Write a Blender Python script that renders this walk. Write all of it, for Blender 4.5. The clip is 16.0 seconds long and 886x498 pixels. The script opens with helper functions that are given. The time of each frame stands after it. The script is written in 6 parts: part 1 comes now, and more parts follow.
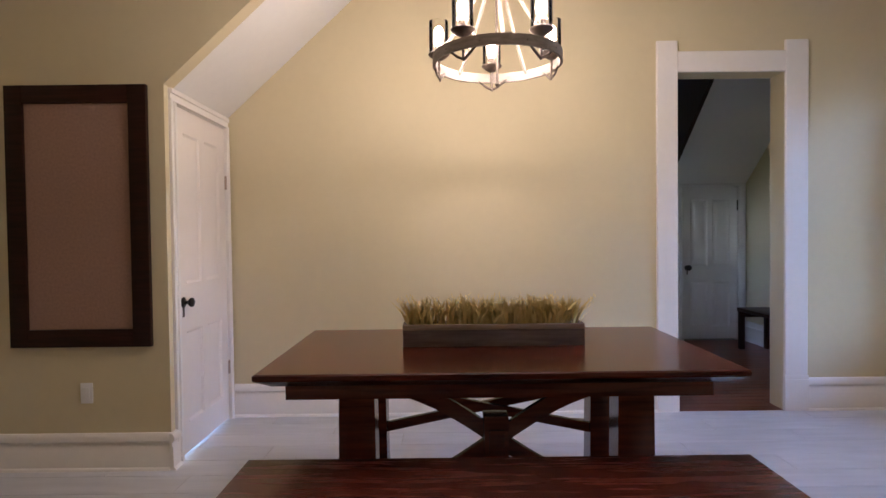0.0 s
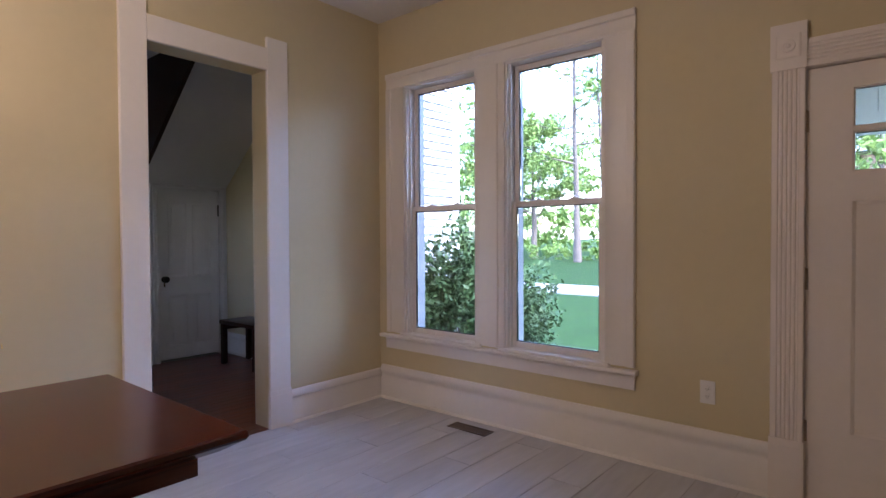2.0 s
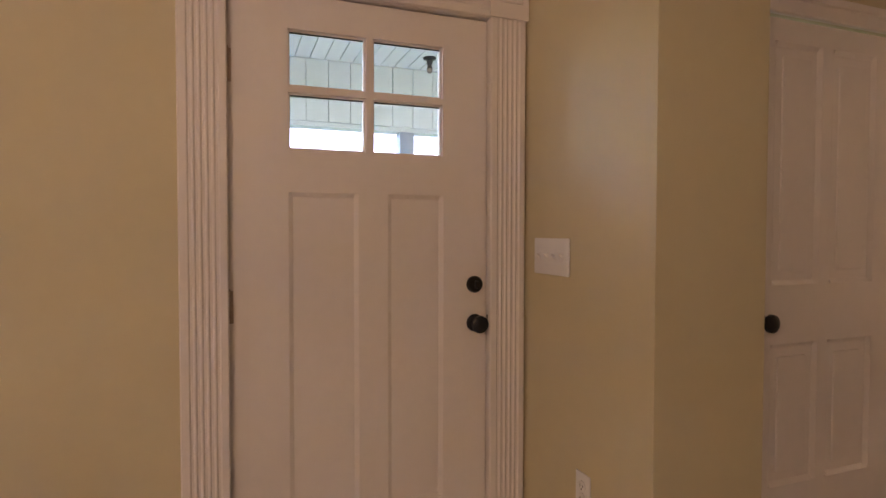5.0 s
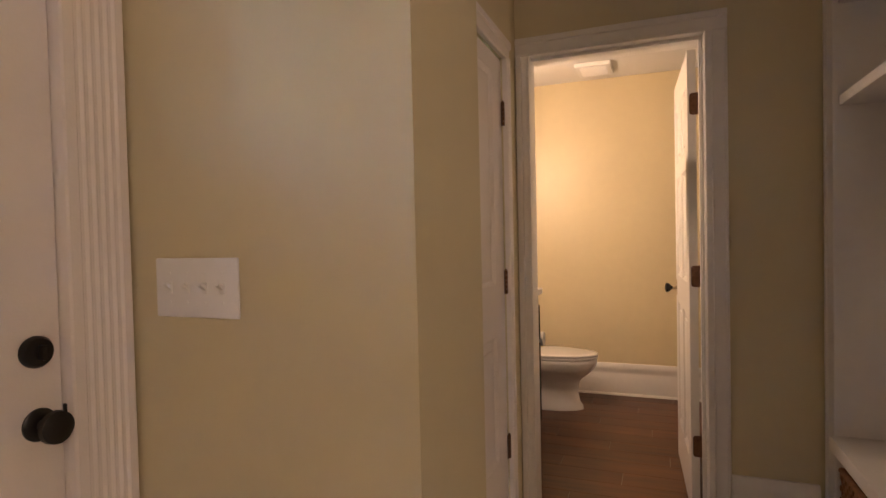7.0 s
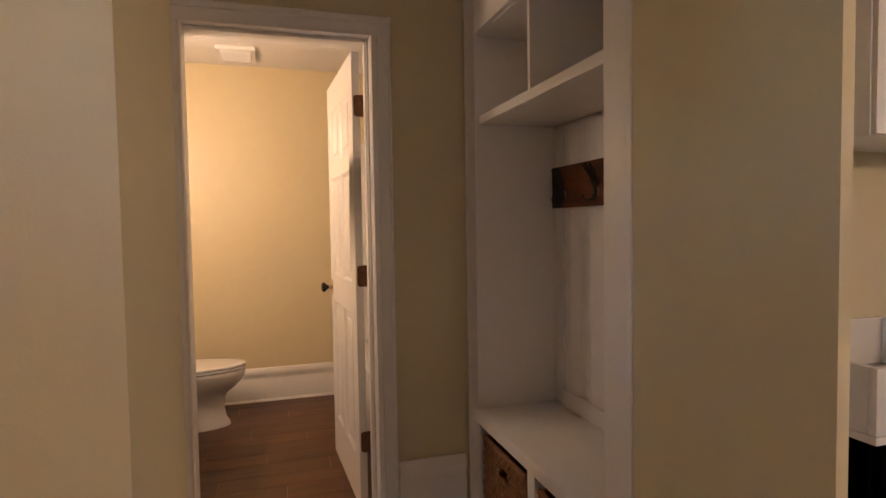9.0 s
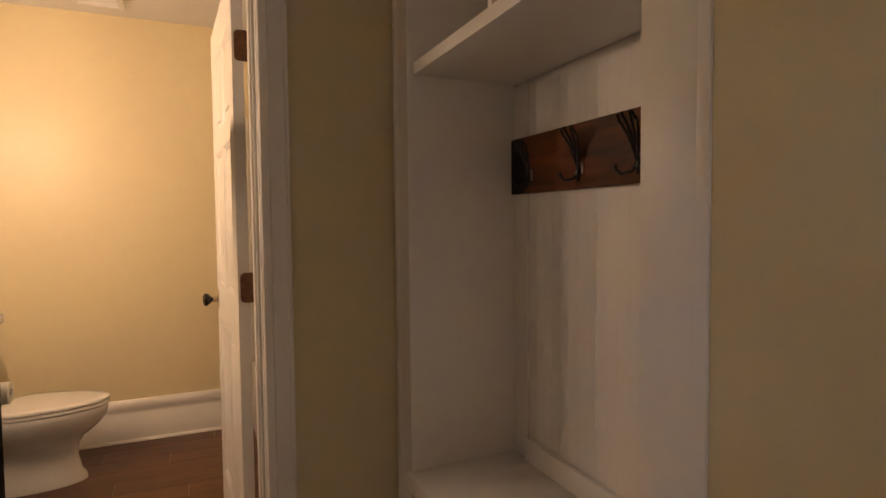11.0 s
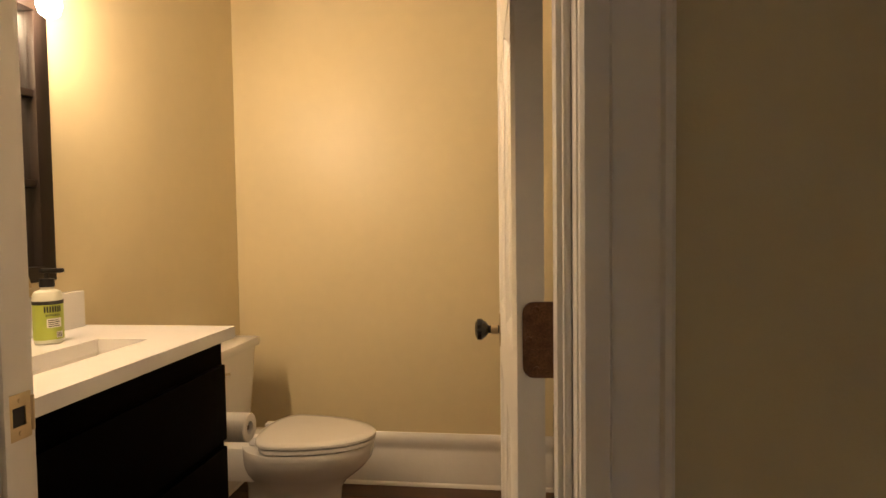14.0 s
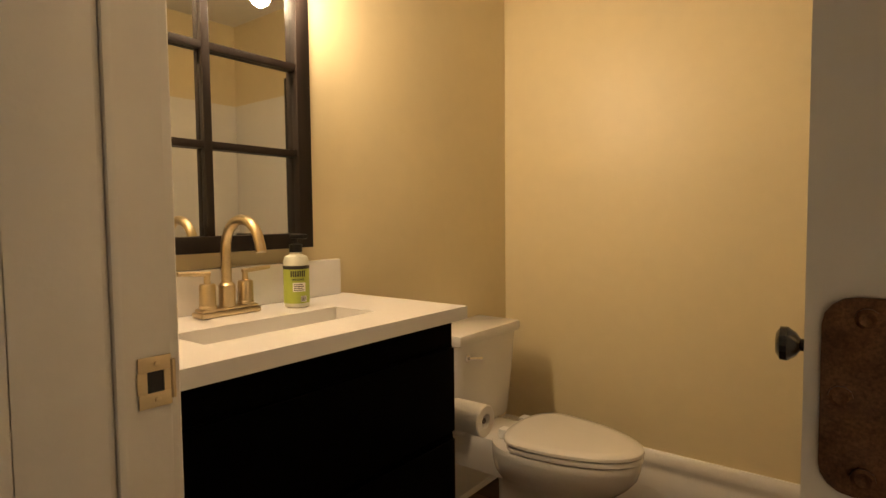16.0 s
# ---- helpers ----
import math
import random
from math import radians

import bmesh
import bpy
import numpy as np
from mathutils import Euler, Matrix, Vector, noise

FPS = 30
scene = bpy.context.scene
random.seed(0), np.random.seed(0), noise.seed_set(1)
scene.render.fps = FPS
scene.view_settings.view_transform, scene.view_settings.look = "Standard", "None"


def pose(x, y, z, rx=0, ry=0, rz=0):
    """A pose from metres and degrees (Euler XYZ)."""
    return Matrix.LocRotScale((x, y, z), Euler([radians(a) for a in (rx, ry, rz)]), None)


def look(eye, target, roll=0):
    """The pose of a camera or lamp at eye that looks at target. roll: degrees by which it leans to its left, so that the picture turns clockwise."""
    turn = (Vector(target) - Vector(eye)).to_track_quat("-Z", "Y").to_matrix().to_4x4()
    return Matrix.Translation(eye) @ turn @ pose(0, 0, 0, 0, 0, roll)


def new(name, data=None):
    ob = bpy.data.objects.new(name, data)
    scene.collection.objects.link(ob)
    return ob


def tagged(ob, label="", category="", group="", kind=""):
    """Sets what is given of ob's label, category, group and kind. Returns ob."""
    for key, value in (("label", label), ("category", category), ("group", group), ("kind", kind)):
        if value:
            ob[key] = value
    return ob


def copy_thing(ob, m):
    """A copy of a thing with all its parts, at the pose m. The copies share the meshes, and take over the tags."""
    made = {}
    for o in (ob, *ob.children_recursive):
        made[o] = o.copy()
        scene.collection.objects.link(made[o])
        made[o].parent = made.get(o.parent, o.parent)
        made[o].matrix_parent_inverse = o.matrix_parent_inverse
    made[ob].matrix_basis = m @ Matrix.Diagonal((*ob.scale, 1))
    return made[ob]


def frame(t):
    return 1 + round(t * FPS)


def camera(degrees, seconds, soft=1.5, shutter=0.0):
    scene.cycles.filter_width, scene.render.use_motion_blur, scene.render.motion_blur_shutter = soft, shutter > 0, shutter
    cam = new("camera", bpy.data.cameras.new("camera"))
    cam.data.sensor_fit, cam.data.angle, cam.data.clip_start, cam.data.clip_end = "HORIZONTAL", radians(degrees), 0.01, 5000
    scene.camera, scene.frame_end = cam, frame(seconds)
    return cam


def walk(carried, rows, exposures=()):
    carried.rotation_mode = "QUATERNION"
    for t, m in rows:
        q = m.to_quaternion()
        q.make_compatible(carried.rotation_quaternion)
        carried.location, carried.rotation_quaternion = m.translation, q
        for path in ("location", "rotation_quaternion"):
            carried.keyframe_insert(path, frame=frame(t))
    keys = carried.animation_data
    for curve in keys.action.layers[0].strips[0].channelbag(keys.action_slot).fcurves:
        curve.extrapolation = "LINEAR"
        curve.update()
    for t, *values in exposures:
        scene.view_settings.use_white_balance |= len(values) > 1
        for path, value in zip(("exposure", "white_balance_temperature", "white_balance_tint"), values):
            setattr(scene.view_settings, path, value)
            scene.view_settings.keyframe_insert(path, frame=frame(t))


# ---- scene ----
cam = camera(76.8, 16.0)
PATH = [
    (0.0, 0.287, 0.372, 1.251, 88.68, 0.66, 0.04),
    (0.5, 0.342, 0.567, 1.245, 88.63, 0.54, -10.05),
    (1.0, 0.386, 0.745, 1.261, 88.71, 0.20, -24.19),
    (1.5, 0.496, 0.860, 1.244, 88.85, 0.27, -37.96),
    (2.0, 0.597, 1.021, 1.265, 88.84, 0.26, -49.86),
    (2.5, 0.781, 1.142, 1.268, 88.89, 0.30, -59.13),
    (3.0, 0.969, 1.252, 1.272, 88.91, 0.31, -69.65),
    (3.5, 1.215, 1.274, 1.260, 89.14, 0.33, -77.92),
    (4.0, 1.461, 1.357, 1.271, 89.14, 0.34, -86.52),
    (4.5, 1.674, 1.375, 1.285, 88.98, 0.31, -95.39),
    (5.0, 1.876, 1.393, 1.292, 88.35, -0.09, -110.39),
    (5.2, 1.951, 1.290, 1.295, 88.36, -0.23, -113.17),
    (7.3, 2.700, 1.282, 1.312, 88.49, 1.14, -165.67),
    (7.5, 2.756, 1.257, 1.314, 88.42, 0.91, -169.71),
    (8, 2.875, 1.218, 1.320, 88.06, 0.84, -181.53),
    (8.5, 2.897, 1.168, 1.320, 87.82, 0.84, -191.08),
    (9, 2.845, 1.086, 1.331, 87.46, 0.90, -196.85),
    (9.5, 2.802, 0.981, 1.311, 87.49, 0.65, -200.17),
    (9.7, 2.777, 0.907, 1.308, 87.36, 0.54, -201.19),
    (11.8, 2.572, 0.111, 1.297, 87.35, 0.58, -204.06),
    (12, 2.594, 0.016, 1.287, 87.46, 0.55, -203.12),
    (12.2, 2.586, -0.064, 1.288, 87.39, 0.75, -200.66),
    (12.5, 2.591, -0.149, 1.275, 87.42, 0.76, -196.57),
    (13, 2.546, -0.338, 1.263, 87.60, 0.86, -189.49),
    (13.5, 2.489, -0.551, 1.251, 87.58, 0.91, -179.73),
    (14, 2.500, -0.745, 1.245, 87.72, 0.77, -173.13),
    (14.5, 2.507, -0.892, 1.230, 87.89, 0.51, -167.57),
    (15, 2.484, -1.020, 1.222, 87.67, 0.56, -158.56),
    (15.5, 2.476, -1.088, 1.207, 87.35, 0.58, -149.02),
    (16, 2.465, -1.128, 1.188, 86.86, 0.59, -142.10),
]
EXPOSURE = [(0.0, 4.7, 5300, 23), (1.0, 4.55, 5250, 23), (2.0, 4.2, 5550, 28), (3.5, 4.1, 6500, 34), (4.5, 4.5, 6600, 34), (5.0, 4.75, 6500, 33), (7.5, 4.9, 6200, 29), (9.5, 4.85, 6350, 29), (11.8, 4.9, 6600, 22), (13.0, 4.95, 6500, 17), (14.0, 4.7, 6600, 15), (14.5, 4.55, 6700, 14), (16.0, 4.4, 6750, 12)]
walk(cam, [(row[0], pose(*row[1:])) for row in PATH], EXPOSURE)

# ---- light and exposure ----

world = bpy.data.worlds.new("sky")
scene.world = world
world.use_nodes = True
wn = world.node_tree
sky = wn.nodes.new("ShaderNodeTexSky")
sky.sky_type = 'NISHITA'
sky.sun_disc = False
sky.sun_elevation = radians(46)
sky.sun_rotation = radians(192)
sky.dust_density = 1.5
wn.nodes["Background"].inputs["Strength"].default_value = 0.15
wn.links.new(sky.outputs[0], wn.nodes["Background"].inputs["Color"])
sun_data = bpy.data.lights.new("sun", 'SUN')
sun_data.energy, sun_data.angle, sun_data.color = 0.5, radians(20), (1.0, 0.96, 0.90)
sun = new("sun", sun_data)
sun.matrix_basis = look((-2.5, -12, 13), (0, 0, 0))


def bulb_lamp(name, at, watts, radius, colour):
    data = bpy.data.lights.new(name, 'POINT')
    data.energy, data.shadow_soft_size, data.color = watts, radius, colour
    ob = new(name, data)
    ob.location = at
    return ob


CHANDELIER_AT = (0.533, 2.86)
WARM = (1.0, 0.76, 0.50)
for i in range(5):
    a = radians(90 + 72 * i)
    bulb_lamp("chandelier_bulb_light", (CHANDELIER_AT[0] + 0.27 * math.cos(a), CHANDELIER_AT[1] + 0.27 * math.sin(a), 2.16), 0.42, 0.03, WARM)
VANITY_BULBS = [(3.73, -1.66, 1.86), (3.73, -1.90, 1.86), (3.73, -2.14, 1.86)]
for at in VANITY_BULBS:
    bulb_lamp("vanity_bulb_light", at, 0.34, 0.035, (1.0, 0.73, 0.46))


# ---- materials ----
def tree_of(name):
    m = bpy.data.materials.new(name)
    m.use_nodes = True
    return m, m.node_tree, m.node_tree.nodes["Principled BSDF"]


def surface(name, colour, rough=0.5, vary=0.06, scale=6.0, bump=0.0, bump_scale=120.0, metal=0.0, spec=0.5, coat=0.0, stretch=(1, 1, 1), per_piece=0.0, second=None, amount=0.5):
    """A plain finish: two sizes of variation in colour, uneven gloss, fine relief; per_piece varies alike pieces."""
    m, nt, b = tree_of(name)
    L = nt.links.new
    tc = nt.nodes.new("ShaderNodeTexCoord")
    mp = nt.nodes.new("ShaderNodeMapping")
    mp.inputs["Scale"].default_value = stretch
    L(tc.outputs["Object"], mp.inputs["Vector"])
    n1 = nt.nodes.new("ShaderNodeTexNoise")
    n1.inputs["Scale"].default_value, n1.inputs["Detail"].default_value = scale, 6
    L(mp.outputs[0], n1.inputs["Vector"])
    ramp = nt.nodes.new("ShaderNodeMixRGB")
    lo = [max(0, c * (1 - vary)) for c in colour]
    hi = [min(1, c * (1 + vary)) for c in colour] if second is None else second
    ramp.inputs[1].default_value, ramp.inputs[2].default_value = (*lo, 1), (*hi, 1)
    L(n1.outputs["Fac"], ramp.inputs[0])
    out = ramp.outputs[0]
    n2 = nt.nodes.new("ShaderNodeTexNoise")
    n2.inputs["Scale"].default_value, n2.inputs["Detail"].default_value = scale * 9, 4
    L(mp.outputs[0], n2.inputs["Vector"])
    mul = nt.nodes.new("ShaderNodeMixRGB")
    mul.blend_type = 'MULTIPLY'
    mul.inputs[0].default_value = amount * min(1.0, vary * 4)
    L(out, mul.inputs[1])
    L(n2.outputs["Fac"], mul.inputs[2])
    gain = nt.nodes.new("ShaderNodeHueSaturation")
    gain.inputs["Value"].default_value = 1 + 0.5 * amount * min(1.0, vary * 4)
    L(mul.outputs[0], gain.inputs["Color"])
    if per_piece:
        info = nt.nodes.new("ShaderNodeObjectInfo")
        mr = nt.nodes.new("ShaderNodeMapRange")
        base = gain.inputs["Value"].default_value
        mr.inputs["To Min"].default_value, mr.inputs["To Max"].default_value = base * (1 - per_piece), base * (1 + per_piece)
        L(info.outputs["Random"], mr.inputs["Value"])
        L(mr.outputs[0], gain.inputs["Value"])
    L(gain.outputs[0], b.inputs["Base Color"])
    rr = nt.nodes.new("ShaderNodeMapRange")
    rr.inputs["To Min"].default_value, rr.inputs["To Max"].default_value = max(0.02, rough * 0.85), min(1, rough * 1.15)
    L(n2.outputs["Fac"], rr.inputs["Value"])
    L(rr.outputs[0], b.inputs["Roughness"])
    b.inputs["Metallic"].default_value = metal
    b.inputs["Specular IOR Level"].default_value = spec
    b.inputs["Coat Weight"].default_value = coat
    b.inputs["Coat Roughness"].default_value = 0.12
    if bump:
        n3 = nt.nodes.new("ShaderNodeTexNoise")
        n3.inputs["Scale"].default_value, n3.inputs["Detail"].default_value = bump_scale, 5
        L(mp.outputs[0], n3.inputs["Vector"])
        bp = nt.nodes.new("ShaderNodeBump")
        bp.inputs["Strength"].default_value, bp.inputs["Distance"].default_value = bump, 0.004
        L(n3.outputs["Fac"], bp.inputs["Height"])
        L(bp.outputs[0], b.inputs["Normal"])
    return m


def wood(name, dark, light, grain=(1, 14, 14), scale=3.0, rough=0.35, coat=0.0, per_piece=0.0, bump=0.15, spec=0.5):
    """Grain streaks along the object's x axis, over a slow drift in tone."""
    m, nt, b = tree_of(name)
    L = nt.links.new
    tc = nt.nodes.new("ShaderNodeTexCoord")
    mp = nt.nodes.new("ShaderNodeMapping")
    mp.inputs["Scale"].default_value = grain
    if per_piece:
        info = nt.nodes.new("ShaderNodeObjectInfo")
        mulv = nt.nodes.new("ShaderNodeMath")
        mulv.operation = 'MULTIPLY'
        mulv.inputs[1].default_value = 37.0
        L(info.outputs["Random"], mulv.inputs[0])
        add = nt.nodes.new("ShaderNodeVectorMath")
        L(tc.outputs["Object"], add.inputs[0])
        L(mulv.outputs[0], add.inputs[1])
        L(add.outputs[0], mp.inputs["Vector"])
    else:
        L(tc.outputs["Object"], mp.inputs["Vector"])
    n1 = nt.nodes.new("ShaderNodeTexNoise")
    n1.inputs["Scale"].default_value, n1.inputs["Detail"].default_value, n1.inputs["Distortion"].default_value = scale, 8, 0.6
    L(mp.outputs[0], n1.inputs["Vector"])
    n2 = nt.nodes.new("ShaderNodeTexNoise")
    n2.inputs["Scale"].default_value, n2.inputs["Detail"].default_value = 1.7, 3
    L(tc.outputs["Object"], n2.inputs["Vector"])
    avg = nt.nodes.new("ShaderNodeMath")
    avg.operation = 'MULTIPLY_ADD'
    avg.inputs[1].default_value = 0.6
    L(n1.outputs["Fac"], avg.inputs[0])
    half = nt.nodes.new("ShaderNodeMath")
    half.operation = 'MULTIPLY'
    half.inputs[1].default_value = 0.4
    L(n2.outputs["Fac"], half.inputs[0])
    L(half.outputs[0], avg.inputs[2])
    cr = nt.nodes.new("ShaderNodeValToRGB")
    cr.color_ramp.elements[0].position, cr.color_ramp.elements[0].color = 0.35, (*dark, 1)
    cr.color_ramp.elements[1].position, cr.color_ramp.elements[1].color = 0.68, (*light, 1)
    L(avg.outputs[0], cr.inputs[0])
    out = cr.outputs[0]
    if per_piece:
        hs = nt.nodes.new("ShaderNodeHueSaturation")
        mr = nt.nodes.new("ShaderNodeMapRange")
        mr.inputs["To Min"].default_value, mr.inputs["To Max"].default_value = 1 - per_piece, 1 + per_piece
        L(info.outputs["Random"], mr.inputs["Value"])
        L(mr.outputs[0], hs.inputs["Value"])
        L(out, hs.inputs["Color"])
        out = hs.outputs[0]
    L(out, b.inputs["Base Color"])
    rr = nt.nodes.new("ShaderNodeMapRange")
    rr.inputs["To Min"].default_value, rr.inputs["To Max"].default_value = rough * 0.8, min(1, rough * 1.25)
    L(n1.outputs["Fac"], rr.inputs["Value"])
    L(rr.outputs[0], b.inputs["Roughness"])
    b.inputs["Coat Weight"].default_value = coat
    b.inputs["Coat Roughness"].default_value = 0.15
    b.inputs["Specular IOR Level"].default_value = spec
    bp = nt.nodes.new("ShaderNodeBump")
    bp.inputs["Strength"].default_value, bp.inputs["Distance"].default_value = bump, 0.002
    L(n1.outputs["Fac"], bp.inputs["Height"])
    L(bp.outputs[0], b.inputs["Normal"])
    return m


def clear_glass(name, tint=(1, 1, 1), gloss=0.06):
    m = bpy.data.materials.new(name)
    m.use_nodes = True
    nt = m.node_tree
    nt.nodes.remove(nt.nodes["Principled BSDF"])
    out = nt.nodes["Material Output"]
    tr = nt.nodes.new("ShaderNodeBsdfTransparent")
    tr.inputs[0].default_value = (*tint, 1)
    gl = nt.nodes.new("ShaderNodeBsdfGlossy")
    gl.inputs["Roughness"].default_value = 0.02
    mx = nt.nodes.new("ShaderNodeMixShader")
    fr = nt.nodes.new("ShaderNodeFresnel")
    fr.inputs[0].default_value = 1.35
    nt.links.new(fr.outputs[0], mx.inputs[0])
    nt.links.new(tr.outputs[0], mx.inputs[1])
    nt.links.new(gl.outputs[0], mx.inputs[2])
    nt.links.new(mx.outputs[0], out.inputs[0])
    return m


def glow(name, colour, strength):
    m, nt, b = tree_of(name)
    b.inputs["Base Color"].default_value = (*colour, 1)
    b.inputs["Emission Color"].default_value = (*colour, 1)
    b.inputs["Emission Strength"].default_value = strength
    return m


PAINT = surface("wall_paint", (0.62, 0.54, 0.35), 0.62, 0.03, 2.0, 0.10, 260, spec=0.3)
PAINT_BATH = surface("bath_wall_paint", (0.71, 0.605, 0.385), 0.36, 0.03, 2.0, 0.2, 260, spec=0.4)
CEIL = surface("ceiling_paint", (0.78, 0.76, 0.73), 0.8, 0.03, 2.0, 0.2, 200)
TRIM = surface("white_trim_paint", (0.78, 0.745, 0.71), 0.38, 0.03, 3.0, 0.12, 90)
TRIM_BATH = surface("white_semigloss_paint", (0.74, 0.715, 0.68), 0.3, 0.03, 3.0, 0.1, 90)
DOOR_WHITE = surface("door_paint", (0.78, 0.72, 0.67), 0.42, 0.03, 3.0, 0.1, 150)
TABLE = wood("mahogany_stained_wood", (0.040, 0.0065, 0.003), (0.135, 0.023, 0.008), (1.2, 16, 16), 2.5, 0.22, 0.1)
BENCH_WOOD = wood("mahogany_bench_wood", (0.036, 0.006, 0.003), (0.12, 0.021, 0.008), (1.2, 16, 16), 2.5, 0.26, 0.1)
PLANK = wood("grey_plank_tile", (0.44, 0.44, 0.47), (0.57, 0.57, 0.60), (1.3, 9, 9), 2.2, 0.36, 0.0, 0.05, 0.08)
GROUT = surface("grout", (0.36, 0.35, 0.34), 0.9, 0.1, 30)
DARK_PLANK = wood("dark_oak_plank", (0.048, 0.019, 0.009), (0.165, 0.072, 0.032), (1.0, 12, 12), 2.2, 0.4, 0.0, 0.22, 0.12)
HALL_PLANK = wood("red_oak_plank", (0.09, 0.020, 0.010), (0.26, 0.070, 0.030), (1.0, 12, 12), 2.2, 0.3, 0.2, 0.22, 0.1)
FRAME_WOOD = wood("black_brown_frame", (0.008, 0.003, 0.002), (0.035, 0.011, 0.006), (1, 1, 14), 3, 0.36, 0.0, 0.0, 0.15, 0.2)
FRAME_WOOD_H = wood("black_brown_frame_rail", (0.008, 0.003, 0.002), (0.045, 0.013, 0.007), (1, 14, 14), 3, 0.36, 0.0, 0.0, 0.15, 0.2)
CORK = surface("brown_cork", (0.33, 0.20, 0.14), 0.9, 0.22, 70.0, 0.5, 260)
BLACK = surface("black_metal", (0.012, 0.011, 0.011), 0.35, 0.1, 30, metal=0.3)
IRON = surface("dark_bronze_iron", (0.13, 0.10, 0.078), 0.42, 0.2, 40, 0.2, 200, metal=0.5)
GREYWOOD = wood("weathered_grey_band", (0.20, 0.165, 0.135), (0.40, 0.34, 0.29), (6, 6, 20), 3, 0.55)
LIT_GLASS = clear_glass("clear_shade_glass", (0.98, 0.97, 0.95))
PANE = clear_glass("window_pane", (0.96, 0.985, 0.98))
BULB = glow("glowing_bulb", (1.0, 0.80, 0.52), 1.7)
GLAZE = surface("black_glazed_porcelain", (0.008, 0.007, 0.007), 0.06, 0.1, 20)
PALE_BARN = wood("pale_rim_wood", (0.24, 0.18, 0.14), (0.42, 0.33, 0.27), (1.5, 14, 14), 3, 0.7)
BRASS = surface("brushed_champagne_brass", (0.60, 0.48, 0.30), 0.3, 0.08, 60, metal=1.0, stretch=(1, 1, 8))
HINGE = surface("worn_bronze_hinge", (0.07, 0.028, 0.015), 0.38, 0.4, 70, 0.3, 160, metal=0.8, second=(0.27, 0.135, 0.07), amount=0.9)
CHROME = surface("polished_chrome", (0.75, 0.75, 0.76), 0.12, 0.02, 20, metal=1.0)
NICKEL = surface("tarnished_nickel_hinge", (0.42, 0.34, 0.28), 0.4, 0.2, 30, metal=0.9)
PORCELAIN = surface("white_porcelain", (0.75, 0.73, 0.70), 0.1, 0.02, 3, coat=0.4)
QUARTZ = surface("white_quartz", (0.72, 0.705, 0.69), 0.25, 0.03, 25)
ESPRESSO = wood("espresso_cabinet", (0.0008, 0.0006, 0.0006), (0.0018, 0.0012, 0.0011), (14, 14, 1), 2, 0.5, 0.0, 0.0, 0.1, 0.015)
MIRROR_FRAME = wood("black_mirror_frame", (0.006, 0.004, 0.0035), (0.02, 0.012, 0.009), (12, 12, 1), 2, 0.4, 0.0, 0.0, 0.15, 0.3)
SILVER, _nt, _b = tree_of("mirror_silver")
_b.inputs["Base Color"].default_value, _b.inputs["Metallic"].default_value, _b.inputs["Roughness"].default_value = (0.86, 0.87, 0.85, 1), 1.0, 0.015
PLASTIC = surface("white_plastic", (0.78, 0.77, 0.76), 0.35, 0.02, 10)
CABINET = surface("white_built_in_paint", (0.76, 0.74, 0.72), 0.4, 0.03, 3.0, 0.12, 90)
RUSTIC = wood("burnt_rustic_board", (0.012, 0.0035, 0.002), (0.21, 0.062, 0.016), (9, 1.6, 9), 2.0, 0.55, 0.0, 0.0, 0.3, 0.25)
# the board's end is scorched black in an uneven edge
rt = RUSTIC.node_tree
rb = rt.nodes["Principled BSDF"]
wood_socket = rb.inputs["Base Color"].links[0].from_socket
rtc, rn, rsep = rt.nodes.new("ShaderNodeTexCoord"), rt.nodes.new("ShaderNodeTexNoise"), rt.nodes.new("ShaderNodeSeparateXYZ")
rn.inputs["Scale"].default_value = 9.0
rt.links.new(rtc.outputs["Object"], rsep.inputs[0])
rt.links.new(rtc.outputs["Object"], rn.inputs["Vector"])
radd = rt.nodes.new("ShaderNodeMath")
radd.operation = 'MULTIPLY_ADD'
radd.inputs[1].default_value = 0.12
rt.links.new(rn.outputs["Fac"], radd.inputs[0])
rt.links.new(rsep.outputs["Y"], radd.inputs[2])
rmr = rt.nodes.new("ShaderNodeMapRange")
rmr.inputs["From Min"].default_value, rmr.inputs["From Max"].default_value = -0.245, -0.215
rt.links.new(radd.outputs[0], rmr.inputs["Value"])
rmix = rt.nodes.new("ShaderNodeMixRGB")
rmix.inputs[1].default_value = (0.004, 0.003, 0.003, 1)
rt.links.new(rmr.outputs[0], rmix.inputs[0])
rt.links.new(wood_socket, rmix.inputs[2])
rt.links.new(rmix.outputs[0], rb.inputs["Base Color"])
WICKER = surface("woven_wicker", (0.27, 0.125, 0.048), 0.75, 0.4, 40, 0.6, 160)
STRAW = surface("dried_wheat", (0.84, 0.61, 0.18), 0.8, 0.15, 30, per_piece=0.15, second=(0.95, 0.80, 0.38))
BARN = wood("grey_brown_barnwood", (0.085, 0.062, 0.06), (0.22, 0.17, 0.16), (1.5, 14, 14), 3, 0.7)
SOIL = surface("dark_foam", (0.05, 0.035, 0.02), 0.95, 0.3, 50, 0.6)
RACK_WOOD = wood("warm_brown_rack_wood", (0.09, 0.045, 0.022), (0.22, 0.115, 0.06), (14, 14, 1), 3, 0.5)
SHOWER = surface("white_acrylic", (0.80, 0.78, 0.74), 0.18, 0.02, 3)
SIDING = surface("white_lap_siding", (0.62, 0.63, 0.65), 0.55, 0.03, 4)
